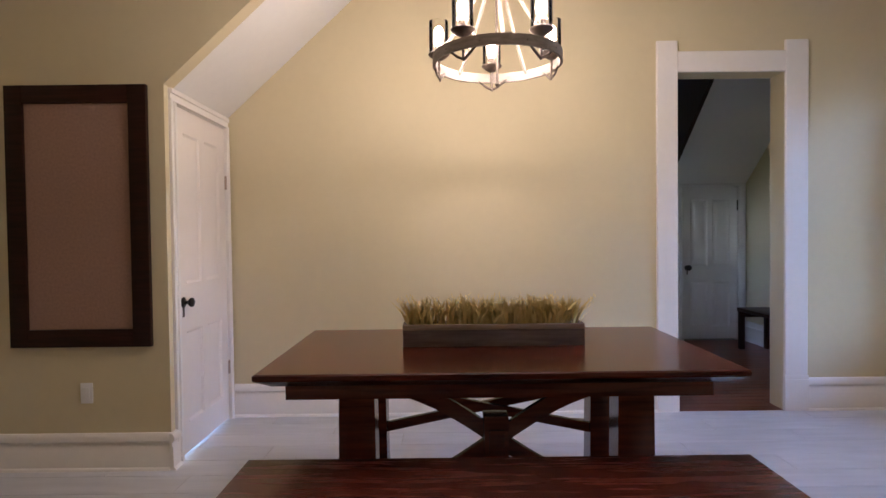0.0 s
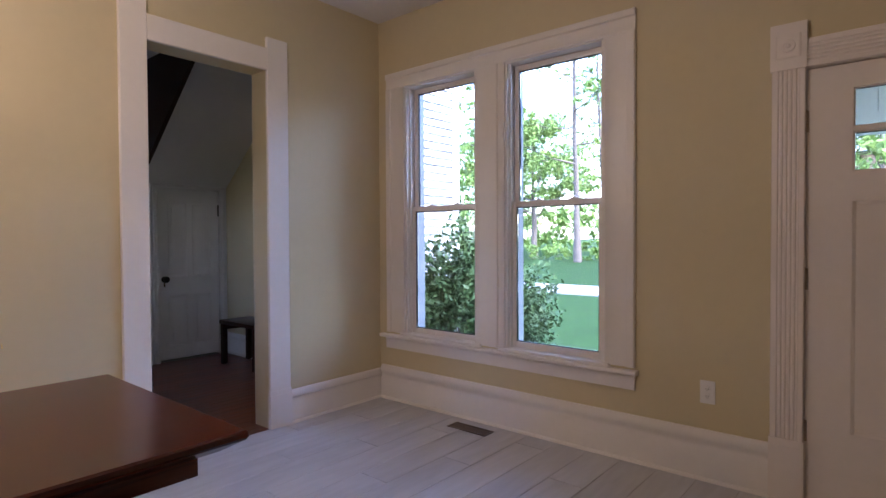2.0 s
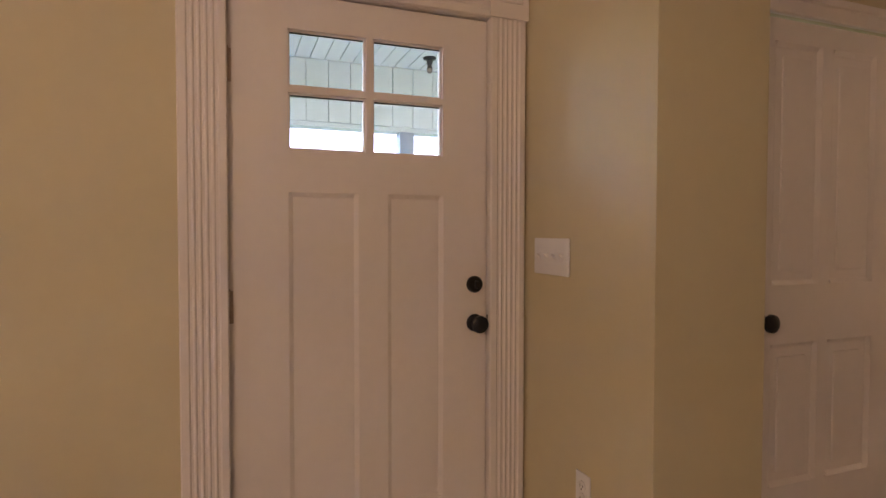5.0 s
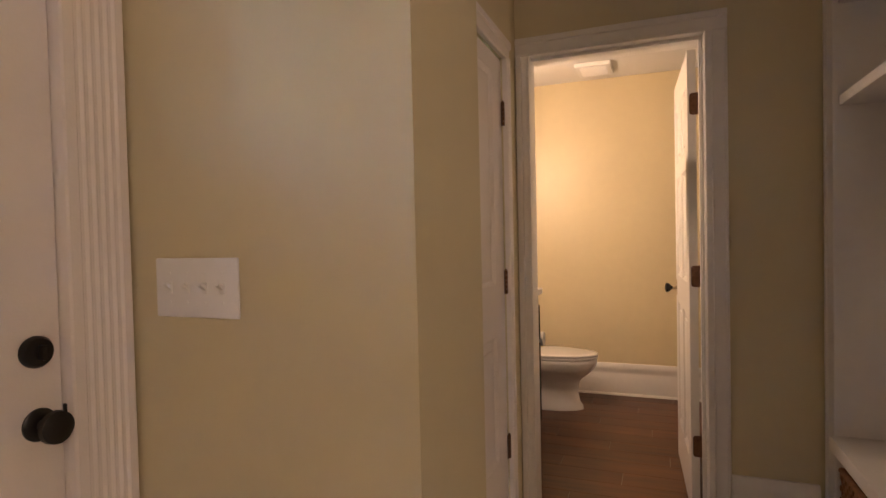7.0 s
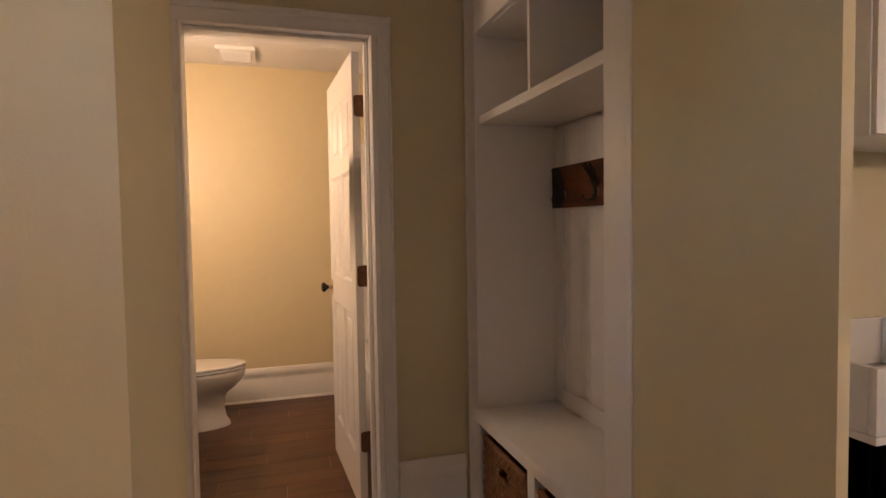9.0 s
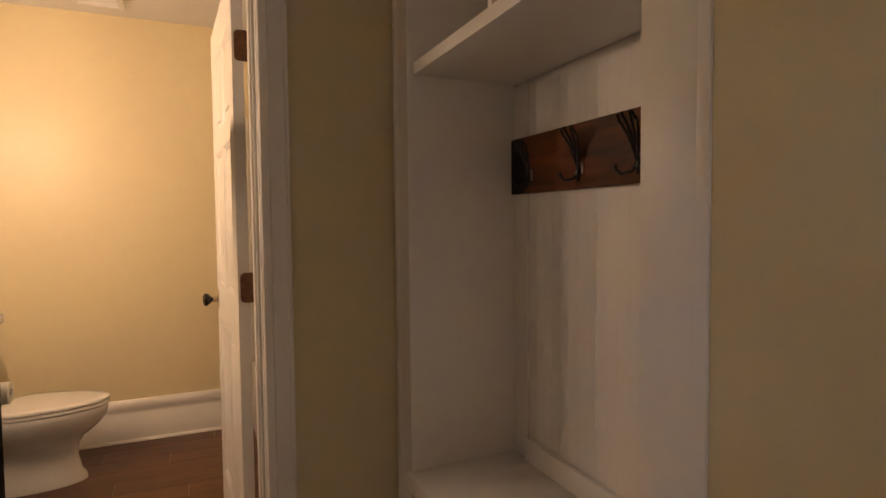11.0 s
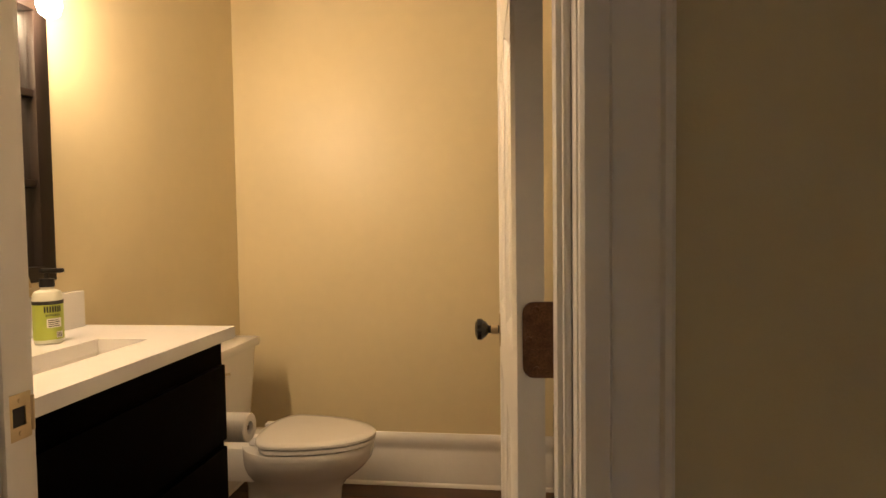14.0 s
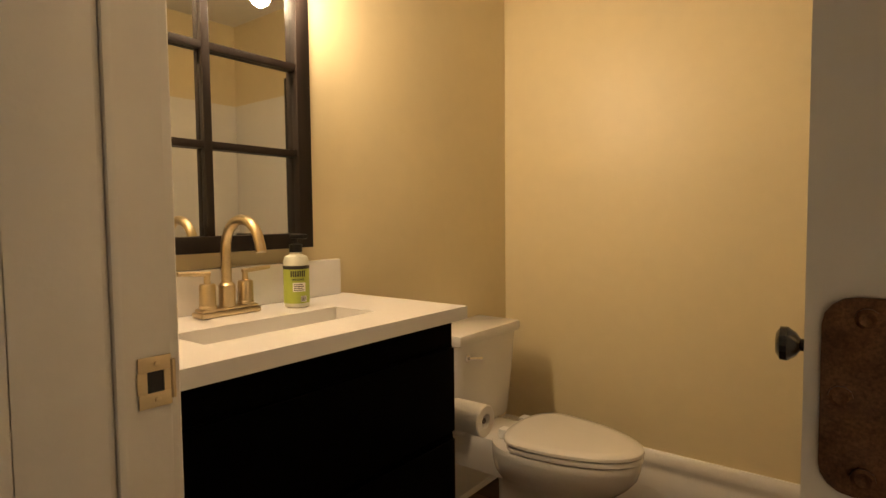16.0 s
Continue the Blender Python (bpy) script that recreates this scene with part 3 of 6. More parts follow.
casing_set("trim_hall_opening", "white painted wide casing with raised corner posts", (0, NORTH, 0), (1, 0, 0), (0, -1, 0), 1.921, 2.668, 2.366, 0.145, 0.158, plain_band, TRIM, 0.25, 0.144, 0.072)
jamb_lining("trim_hall_jamb", [(1.905, NORTH - 0.002, 0, 1.921, NORTH + 0.165, 2.366), (2.668, NORTH - 0.002, 0, 2.684, NORTH + 0.165, 2.366), (1.905, NORTH - 0.002, 2.366, 2.684, NORTH + 0.165, 2.382)], TRIM, "white painted opening lining")
casing_set("trim_front_door", "white fluted door casing with carved corner blocks", (EAST, 0, 0), (0, 1, 0), (-1, 0, 0), 0.55, 1.412, 2.045, 0.137, 0.137, flutes, DOOR_WHITE, 0.30, 0.132, 0.0, True)
jamb_lining("trim_front_jamb", [(EAST - 0.004, 0.532, 0, EAST + 0.2, 0.548, 2.045), (EAST - 0.004, 1.414, 0, EAST + 0.2, 1.430, 2.045), (EAST - 0.004, 0.532, 2.043, EAST + 0.2, 1.43, 2.06), (EAST + 0.058, 0.548, 0.012, EAST + 0.08, 0.575, 2.043), (EAST + 0.058, 1.387, 0.012, EAST + 0.08, 1.414, 2.043), (EAST + 0.058, 0.575, 2.02, EAST + 0.08, 1.387, 2.043), (EAST + 0.02, 0.548, -0.003, EAST + 0.2, 1.414, 0.012)], DOOR_WHITE, "white painted door lining and sill")
casing_set("trim_bath_door", "white painted doorway casing with a beaded edge", (0, END_Y, 0), (1, 0, 0), (0, 1, 0), 2.435, 3.168, 2.126, 0.087, 0.064, back_band, TRIM, 0.0, 0.085)
jamb_lining("trim_bath_jamb", [(2.421, END_BACK - 0.014, 0, 2.437, END_Y + 0.003, 2.128), (3.214, END_BACK - 0.014, 0, 3.229, END_Y + 0.003, 2.128), (2.421, END_BACK - 0.014, 2.128, 3.229, END_Y + 0.003, 2.141), (3.168, -1.392, 0, 3.2135, END_Y + 0.003, 2.1275), (3.178, -1.4025, 0, 3.2135, -1.3925, 2.1275), (3.170, -1.412, 0, 3.2135, -1.403, 2.1275), (3.196, -1.424, 0, 3.2135, -1.4125, 2.1275), (2.4375, -1.395, 0, 2.452, -1.345, 2.1275), (2.4375, -1.345, 0, 2.446, -1.330, 2.1275), (2.4375, -1.405, 0, 2.4445, -1.3955, 2.1275), (2.4525, -1.40, 2.112, 3.1675, END_Y - 0.03, 2.1275)], TRIM_BATH, "white painted door lining with stops")
casing_set("trim_bath_inside", "white painted casing on the bathroom side", (0, END_BACK - 0.012, 0), (1, 0, 0), (0, -1, 0), 2.430, 3.220, 2.128, 0.075, 0.075, back_band, TRIM_BATH, 0.0, 0.08)
casing_set("trim_closet_door", "beige-lit white closet door casing", (CLOSET_X, 0, 0), (0, 1, 0), (-1, 0, 0), -0.796, -0.079, 1.975, 0.06, 0.06, back_band, DOOR_WHITE, 0.0, 0.075)
casing_set("trim_stair_door", "white painted narrow casing of the stair closet", (JOG_X, 0, 0), (0, 1, 0), (1, 0, 0), 3.50, 4.225, 2.01, 0.06, 0.034, back_band, TRIM, 0.0, 0.07)
casing_set("trim_hall_door", "white casing of the low stair door", (0, HALL_N, 0), (1, 0, 0), (0, -1, 0), 3.07, 3.71, 1.79, 0.06, 0.06, back_band, CEIL, 0.0, 0.03)


# ---- windows ----
def window(name, y0, y1):
    """A double-hung sash window in the east wall between y0 and y1."""
    top = setting(thing(name, "", "window"), "white double-hung sash window over the front lawn", "window")
    z0, z1, x = 0.50, 2.42, EAST
    bm = bmesh.new()
    for a, b in ((y0, y0 + 0.018), (y1 - 0.018, y1)):
        box(bm, x - 0.001, a, z0, x + 0.122, b, z1)
    box(bm, x - 0.001, y0, z1 - 0.018, x + 0.122, y1, z1)
    box(bm, x + 0.03, y0, z0, x + 0.122, y1, z0 + 0.02)
    for a, b in ((y0 + 0.018, y0 + 0.03), (y1 - 0.03, y1 - 0.018)):
        box(bm, x + 0.03, a, z0, x + 0.045, b, z1 - 0.018)
    part("window_frame", bm, TRIM, top)
    # outer jamb and track: dark grey colour stands in for their shade
    bm = bmesh.new()
    for a, b in ((y0, y0 + 0.018), (y1 - 0.018, y1)):
        box(bm, x + 0.1225, a, z0, x + 0.20, b, z1)
    box(bm, x + 0.1225, y0 + 0.018, z1 - 0.018, x + 0.20, y1 - 0.018, z1)
    box(bm, x + 0.1225, y0 + 0.018, z0, x + 0.20, y1 - 0.018, z0 + 0.012)
    part("shaded_track", bm, POST_GREY, top, "outer window track, its shade put into the dark grey")
    meet = 1.475
    for nm, xs, a, b, low in (("upper_sash", x + 0.085, meet - 0.012, z1 - 0.02, False), ("lower_sash", x + 0.05, z0 + 0.02, meet + 0.026, True)):
        bm = bmesh.new()
        s = 0.035
        box(bm, xs, y0 + 0.02, a, xs + 0.032, y0 + 0.02 + s, b, 0.003)
        box(bm, xs, y1 - 0.02 - s, a, xs + 0.032, y1 - 0.02, b, 0.003)
        box(bm, xs, y0 + 0.02 + s, a, xs + 0.032, y1 - 0.02 - s, a + (0.055 if low else 0.03), 0.003)
        box(bm, xs, y0 + 0.02 + s, b - 0.036, xs + 0.032, y1 - 0.02 - s, b, 0.003)
        sash = part(nm, bm, TRIM, top)
        bm = bmesh.new()
        ga, gb = a + (0.055 if low else 0.03), b - 0.036
        for q in ((y0 + 0.02 + s, y0 + 0.026 + s, ga, gb), (y1 - 0.026 - s, y1 - 0.02 - s, ga, gb), (y0 + 0.026 + s, y1 - 0.026 - s, gb - 0.006, gb), (y0 + 0.026 + s, y1 - 0.026 - s, ga, ga + 0.006)):
            box(bm, xs + 0.009, q[0], q[2], xs + 0.022, q[1], q[3])
        part("gasket", bm, BLACK, sash, "thin dark glazing seal")
        bm = bmesh.new()
        box(bm, xs + 0.013, y0 + 0.026 + s, ga + 0.006, xs + 0.018, y1 - 0.026 - s, gb - 0.006)
        g = part("glass", bm, PANE, sash)
        g.visible_shadow = False
        if low:
            for yy in (y0 + 0.22, y1 - 0.22):
                bm = bmesh.new()
                box(bm, xs + 0.004, yy - 0.03, b, xs + 0.028, yy + 0.03, b + 0.008, 0.003)
                lathe(bm, [(0.014, 0.008), (0.013, 0.014), (0.006, 0.018)], (xs + 0.016, yy, b), (0, 0, 1), 14)
                part("sash_lock", bm, PLASTIC, sash, "small white sash lock")
    return top


window("window_1", 3.32, 4.0)
window("window_2", 2.40, 3.09)
top = setting(thing("trim_windows", "", "casing"), "wide white casing round the paired windows", "casing")
for u0, u1, flip in ((4.0, 4.19, False), (3.085, 3.325, None), (2.213, 2.40, True)):
    bm = bmesh.new()
    w = u1 - u0
    if flip is None:
        pts = [(0, 0), (0, 0.016), (0.012, 0.018), (0.02, 0.013), (0.05, 0.013), (0.056, 0.022), (w - 0.056, 0.022), (w - 0.05, 0.013), (w - 0.02, 0.013), (w - 0.012, 0.018), (w, 0.016), (w, 0)]
    else:
        pts = [(0, 0), (0, 0.016), (0.012, 0.018), (0.02, 0.013), (w - 0.05, 0.013), (w - 0.044, 0.026), (w - 0.006, 0.026), (w, 0.02), (w, 0)]
        if flip:
            pts = [(w - a, b) for a, b in reversed(pts)]
    prism(bm, pts, (EAST, u0, 0.53), (0, 1, 0), (-1, 0, 0), (0, 0, 2.41 - 0.53))
    part("side_casing", bm, TRIM, top)
bm = bmesh.new()
prism(bm, [(0, 0), (0, 0.016), (0.012, 0.018), (0.02, 0.013), (0.08, 0.013), (0.088, 0.026), (0.118, 0.026), (0.125, 0.02), (0.125, 0)], (EAST, 2.213, 2.41), (0, 0, 1), (-1, 0, 0), (0, 4.19 - 2.213, 0))
part("head_casing", bm, TRIM, top)
for a, b in ((2.36, 3.13), (3.28, 4.04)):
    bm = bmesh.new()
    box(bm, EAST - 0.03, a, 0.515, EAST + 0.06, b, 0.535, 0.005)
    part("inner_sill", bm, TRIM, top)
bm = bmesh.new()
prism(bm, [(0.0, 0), (0.0, 0.045), (0.006, 0.05), (0.02, 0.05), (0.026, 0.045), (0.026, 0)], (EAST, 2.195, 0.489), (0, 0, 1), (-1, 0, 0), (0, 2.05, 0))
part("window_stool", bm, TRIM, top)
bm = bmesh.new()
prism(bm, [(0, 0), (0.004, 0.018), (0.07, 0.02), (0.089, 0.024), (0.089, 0)], (EAST, 2.213, 0.400), (0, 0, 1), (-1, 0, 0), (0, 1.985, 0))
part("apron", bm, TRIM, top)


# ---- doors ----
def knob(parent, at, n, mat, rose=True, r=0.027, reach=0.055):
    """A round knob on its rose; n points away from the door."""
    bm = bmesh.new()
    at, n = Vector(at), Vector(n)
    lathe(bm, [(0.011, 0.0), (0.010, reach * 0.5), (r * 0.7, reach * 0.62), (r, reach * 0.8), (r * 0.96, reach), (r * 0.6, reach * 1.12), (r * 0.2, reach * 1.15)], at, n, 22)
    if rose:
        lathe(bm, [(0.031, 0), (0.031, 0.004), (0.026, 0.008), (0.012, 0.010)], at, n, 22)
    return part("knob", bm, mat, parent)


def door_leaf(top, w, h, t, panels, mat, lites=(), raised=0.006):
    """A door leaf in local axes: x along its width, the shown face at y = 0 towards -y, z up. Panels: (x0, x1, z0, z1, arch)."""
    holes = [p[:4] for p in panels] + list(lites)
    xs = sorted({0, w, *[v for p in holes for v in p[:2]]})
    zs = sorted({0, h, *[v for p in holes for v in p[2:4]]})
    bm = bmesh.new()
    for a, b in zip(xs, xs[1:]):
        for c, d in zip(zs, zs[1:]):
            mu, mz = (a + b) / 2, (c + d) / 2
            if any(p[0] < mu < p[1] and p[2] < mz < p[3] for p in holes):
                continue
            box(bm, a, 0, c, b, t, d)
    bmesh.ops.remove_doubles(bm, verts=bm.verts, dist=1e-5)
    bm.verts.index_update()
    twins = {}
    for f in bm.faces:
        twins.setdefault(frozenset(v.index for v in f.verts), []).append(f)
    bmesh.ops.delete(bm, geom=[f for fs in twins.values() if len(fs) > 1 for f in fs], context='FACES')
    leaf = part("leaf", bm, mat, top)
    for x0, x1, z0, z1, arch in panels:
        bm = bmesh.new()
        s = 0.014
        # sticking: a sloped moulding round the sunk field
        for f0, f1 in ((0, t), ):
            prism(bm, [(0, 0.001), (s, 0.009), (s, t - 0.009), (0, t - 0.001)], (x0, 0, z0), (1, 0, 0), (0, 1, 0), (0, 0, z1 - z0))
            prism(bm, [(0, 0.001), (-s, 0.009), (-s, t - 0.009), (0, t - 0.001)], (x1, 0, z0), (1, 0, 0), (0, 1, 0), (0, 0, z1 - z0))
            prism(bm, [(0, 0.001), (s, 0.009), (s, t - 0.009), (0, t - 0.001)], (x0 + s, 0, z0), (0, 0, 1), (0, 1, 0), (x1 - x0 - 2 * s, 0, 0))
            prism(bm, [(0, 0.001), (-s, 0.009), (-s, t - 0.009), (0, t - 0.001)], (x0 + s, 0, z1), (0, 0, 1), (0, 1, 0), (x1 - x0 - 2 * s, 0, 0))
        box(bm, x0 + s, 0.0105, z0 + s, x1 - s, t - 0.0105, z1 - s)
        if raised:
            g = 0.030
            box(bm, x0 + s + g, 0.0105 - raised, z0 + s + g, x1 - s - g, t - 0.0105 + raised, z1 - s - g, 0.0045)
        part("panel", bm, mat, top)
    return leaf


def butt_hinge(parent, at, u, n, h=0.09, mat=NICKEL, leafw=0.012):
    """Knuckle and leaf of a butt hinge centred at a point; u runs along the wall, n faces the room."""
    bm = bmesh.new()
    at, u, n = Vector(at), Vector(u), Vector(n)
    for k in range(5):
        z = -h / 2 + k * h / 5
        cyl(bm, at + n * 0.005 + Vector((0, 0, z + 0.0008)), at + n * 0.005 + Vector((0, 0, z + h / 5 - 0.0008)), 0.0062, n=12)
    prism(bm, [(-leafw, 0), (leafw, 0), (leafw, 0.0025), (-leafw, 0.0025)], at + Vector((0, 0, -h / 2)), u, n, (0, 0, h))
    cyl(bm, at + n * 0.005 + Vector((0, 0, h / 2)), at + n * 0.005 + Vector((0, 0, h / 2 + 0.006)), 0.005, 0.003, 12)
    return part("hinge", bm, mat, parent)


# front door: local x runs south along the wall
fd = setting(thing("door_1", "", "door", pose(EAST + 0.012, 1.410, 0.012, 0, 0, -90)), "closed white craftsman front door with four small panes", "door")
FW, FH = 0.858, 2.026
lx = [(0.176, 0.424), (0.447, 0.692)]
lz = [(1.543, 1.721), (1.742, 1.918)]
leaf = door_leaf(fd, FW, FH, 0.044, [(0.175, 0.398, 0.355, 1.408, 0), (0.497, 0.695, 0.355, 1.408, 0)], DOOR_WHITE, [(a, b, c, d) for a, b in lx for c, d in lz], raised=0)
for a, b in lx:
    for c, d in lz:
        bm = bmesh.new()
        box(bm, a, 0.020, c, b, 0.025, d)
        g = part("pane", bm, PANE, fd)
        g.visible_shadow = False
        bm = bmesh.new()
        for q in ((a, a + 0.006, c, d), (b - 0.006, b, c, d), (a + 0.006, b - 0.006, d - 0.006, d), (a + 0.006, b - 0.006, c, c + 0.006)):
            box(bm, q[0], 0.012, q[2], q[1], 0.034, q[3])
        part("glazing_bead", bm, DOOR_WHITE, fd)
        bm = bmesh.new()
        box(bm, a + 0.006, 0.0155, d - 0.010, b - 0.006, 0.0195, d - 0.006)
        part("gasket", bm, BLACK, fd, "thin dark glazing seal")
knob(fd, (0.814, 0, 0.961), (0, -1, 0), BLACK, r=0.031)
bm = bmesh.new()
lathe(bm, [(0.030, 0), (0.030, 0.008), (0.026, 0.014), (0.010, 0.016)], (0.812, 0, 1.098), (0, -1, 0), 24)
box(bm, 0.807, -0.030, 1.084, 0.817, -0.012, 1.112, 0.003)
part("deadbolt", bm, BLACK, fd, "round black deadbolt turn")
bm = bmesh.new()
box(bm, 0.861, -0.014, 0.935, 0.870, 0.006, 0.990, 0.006)
part("latch", bm, BLACK, fd, "black latch strike")
for z in (1.786, 1.052, 0.337):
    butt_hinge(fd, (-0.002, -0.002, z), (1, 0, 0), (0, -1, 0), 0.10, NICKEL)

# closet door in the passage: local x runs south, shown face to the west
cd = setting(thing("door_2", "", "door", pose(CLOSET_X + 0.006, -0.083, 0.01, 0, 0, -90)), "closed four-panel closet door with a black knob", "door")
door_leaf(cd, 0.709, 1.958, 0.035, [(0.115, 0.329, 1.117, 1.887, 1), (0.376, 0.592, 1.117, 1.887, 1), (0.115, 0.329, 0.465, 0.927, 0), (0.376, 0.592, 0.465, 0.927, 0)], DOOR_WHITE)
knob(cd, (0.062, 0, 1.005), (0, -1, 0), BLACK, r=0.029)
for z in (1.755, 1.115, 0.48):
    butt_hinge(cd, (0.712, -0.002, z), (1, 0, 0), (0, -1, 0), 0.09, HINGE)

# stair closet door under the slope: shown face to the east
sd = setting(thing("door_3", "", "door", pose(JOG_X - 0.004, 3.503, 0.012, 0, 0, 90)), "closed white four-panel stair closet door with keyhole plate", "door")
door_leaf(sd, 0.719, 1.99, 0.035, [(0.11, 0.325, 0.98, 1.85, 0), (0.40, 0.615, 0.98, 1.85, 0), (0.11, 0.325, 0.17, 0.70, 0), (0.40, 0.615, 0.17, 0.70, 0)], DOOR_WHITE, raised=0)
knob(sd, (0.072, 0, 0.875), (0, -1, 0), BLACK, rose=True, r=0.027)
bm = bmesh.new()
box(bm, 0.06, -0.003, 0.79, 0.084, 0, 0.845, 0.002)
part("keyhole_plate", bm, IRON, sd)
for z in (1.62, 0.35):
    butt_hinge(sd, (0.722, -0.002, z), (1, 0, 0), (0, -1, 0), 0.09, NICKEL)

# low door in the hall
hd = setting(thing("door_4", "", "door", pose(3.073, HALL_N + 0.012, 0.02)), "closed low white stair door with a black knob", "door")
door_leaf(hd, 0.634, 1.76, 0.035, [(0.09, 0.29, 0.85, 1.62, 0), (0.345, 0.545, 0.85, 1.62, 0), (0.09, 0.29, 0.14, 0.66, 0), (0.345, 0.545, 0.14, 0.66, 0)], CEIL)
knob(hd, (0.05, 0, 0.83), (0, -1, 0), BLACK, r=0.034)
bm = bmesh.new()
box(bm, 0.042, -0.004, 0.75, 0.058, 0, 0.80, 0.002)
part("keyhole_plate", bm, IRON, hd)
butt_hinge(hd, (0.638, -0.002, 1.55), (1, 0, 0), (0, -1, 0), 0.12, BLACK)

# bathroom door, swung wide open into the room: local x runs from the hinge, shown face to the east
bd = setting(thing("door_5", "", "door", pose(2.458, -1.459, 0.012, 0, 0, -87.2)), "open white six-panel bathroom door with a black knob", "door")
BW = 0.762
bpan = [(0.11, 0.352, 1.66, 1.95, 0), (0.42, 0.660, 1.66, 1.95, 0), (0.11, 0.352, 1.05, 1.58, 0), (0.42, 0.660, 1.05, 1.58, 0), (0.11, 0.352, 0.23, 0.90, 0), (0.42, 0.660, 0.23, 0.90, 0)]
door_leaf(bd, BW, 2.098, 0.035, bpan, TRIM_BATH)
for face, n in ((0.035, 1), (0.0, -1)):
    bm = bmesh.new()
    lathe(bm, [(0.010, 0.0), (0.010, 0.030), (0.019, 0.036), (0.0275, 0.048), (0.027, 0.058), (0.017, 0.064), (0.004, 0.065)], (0.716, face, 0.969), (0, n, 0), 24)
    part("knob", bm, GLAZE, bd, "glossy black porcelain knob")
    bm = bmesh.new()
    lathe(bm, [(0.013, 0.006), (0.011, 0.024)], (0.716, face, 0.969), (0, n, 0), 18)
    box(bm, 0.698, face - 0.003, 0.929, 0.734, face + 0.003, 1.012, 0.002)
    part("backplate", bm, BRASS, bd, "aged brass knob plate")
for z in (1.858, 1.088, 0.318):
    bm = bmesh.new()
    # rounded leaf let into the door's edge, with its knuckles at the corner of the frame
    h, w, r = 0.097, 0.042, 0.014
    pts = [(-0.004, -h / 2), (w - r, -h / 2)] + [(w - r + r * math.sin(a), -h / 2 + r - r * math.cos(a)) for a in (0.4, 0.8, 1.2, 1.57)] + [(w - r + r * math.cos(a), h / 2 - r + r * math.sin(a)) for a in (0, 0.4, 0.8, 1.2, 1.57)] + [(-0.004, h / 2)]
    prism(bm, [(a - 0.014, b) for a, b in pts], (-0.0025, 0, z), (0, 1, 0), (0, 0, 1), (0.003, 0, 0))
    hinge = part("hinge", bm, HINGE, bd, "paint-worn bronze butt hinge with rounded leaf")
    bm = bmesh.new()
    for k in range(5):
        a = z - h / 2 + k * h / 5
        cyl(bm, (-0.006, -0.019, a + 0.001), (-0.006, -0.019, a + h / 5 - 0.001), 0.0065, n=12)
    part("knuckle", bm, HINGE, hinge)
    for dz in (-0.0385, 0.0, 0.0385):
        bm = bmesh.new()
        off = 0.010 if dz else 0.022
        lathe(bm, [(0.0052, 0), (0.0052, 0.0014), (0.0035, 0.0020), (0.0012, 0.0010)], (-0.0024, 0.002 + off * 0.8, z + dz), (-1, 0, 0), 10)
        part("screw", bm, HINGE, hinge)

# strike plate on the jamb
sp = tagged(new("strike_plate", None), "brass strike plate on the white door jamb", "strike plate")
sp.matrix_basis = pose(3.2135, -1.466, 0.977)
bm = bmesh.new()
box(bm, -0.003, -0.022, -0.034, 0.0, 0.021, -0.014, 0.001)
box(bm, -0.003, -0.022, 0.014, 0.0, 0.021, 0.034, 0.001)
box(bm, -0.003, -0.022, -0.014, 0.0, -0.012, 0.014)
box(bm, -0.003, 0.010, -0.014, 0.0, 0.022, 0.014)
cyl(bm, (-0.001, -0.024, -0.026), (-0.001, -0.024, 0.026), 0.004, n=10)
part("plate", bm, BRASS, sp)
# thin black sheet stands for the shade inside the latch hole
bm = bmesh.new()
box(bm, -0.0012, -0.014, -0.014, -0.0004, 0.010, 0.014)
part("latch_hole_shade", bm, BLACK, sp)
for dz in (-0.024, 0.024):
    bm = bmesh.new()
    lathe(bm, [(0.004, 0), (0.004, 0.0012), (0.002, 0.0016)], (-0.003, -0.003, dz), (-1, 0, 0), 10)
    part("screw", bm, BRASS, sp)


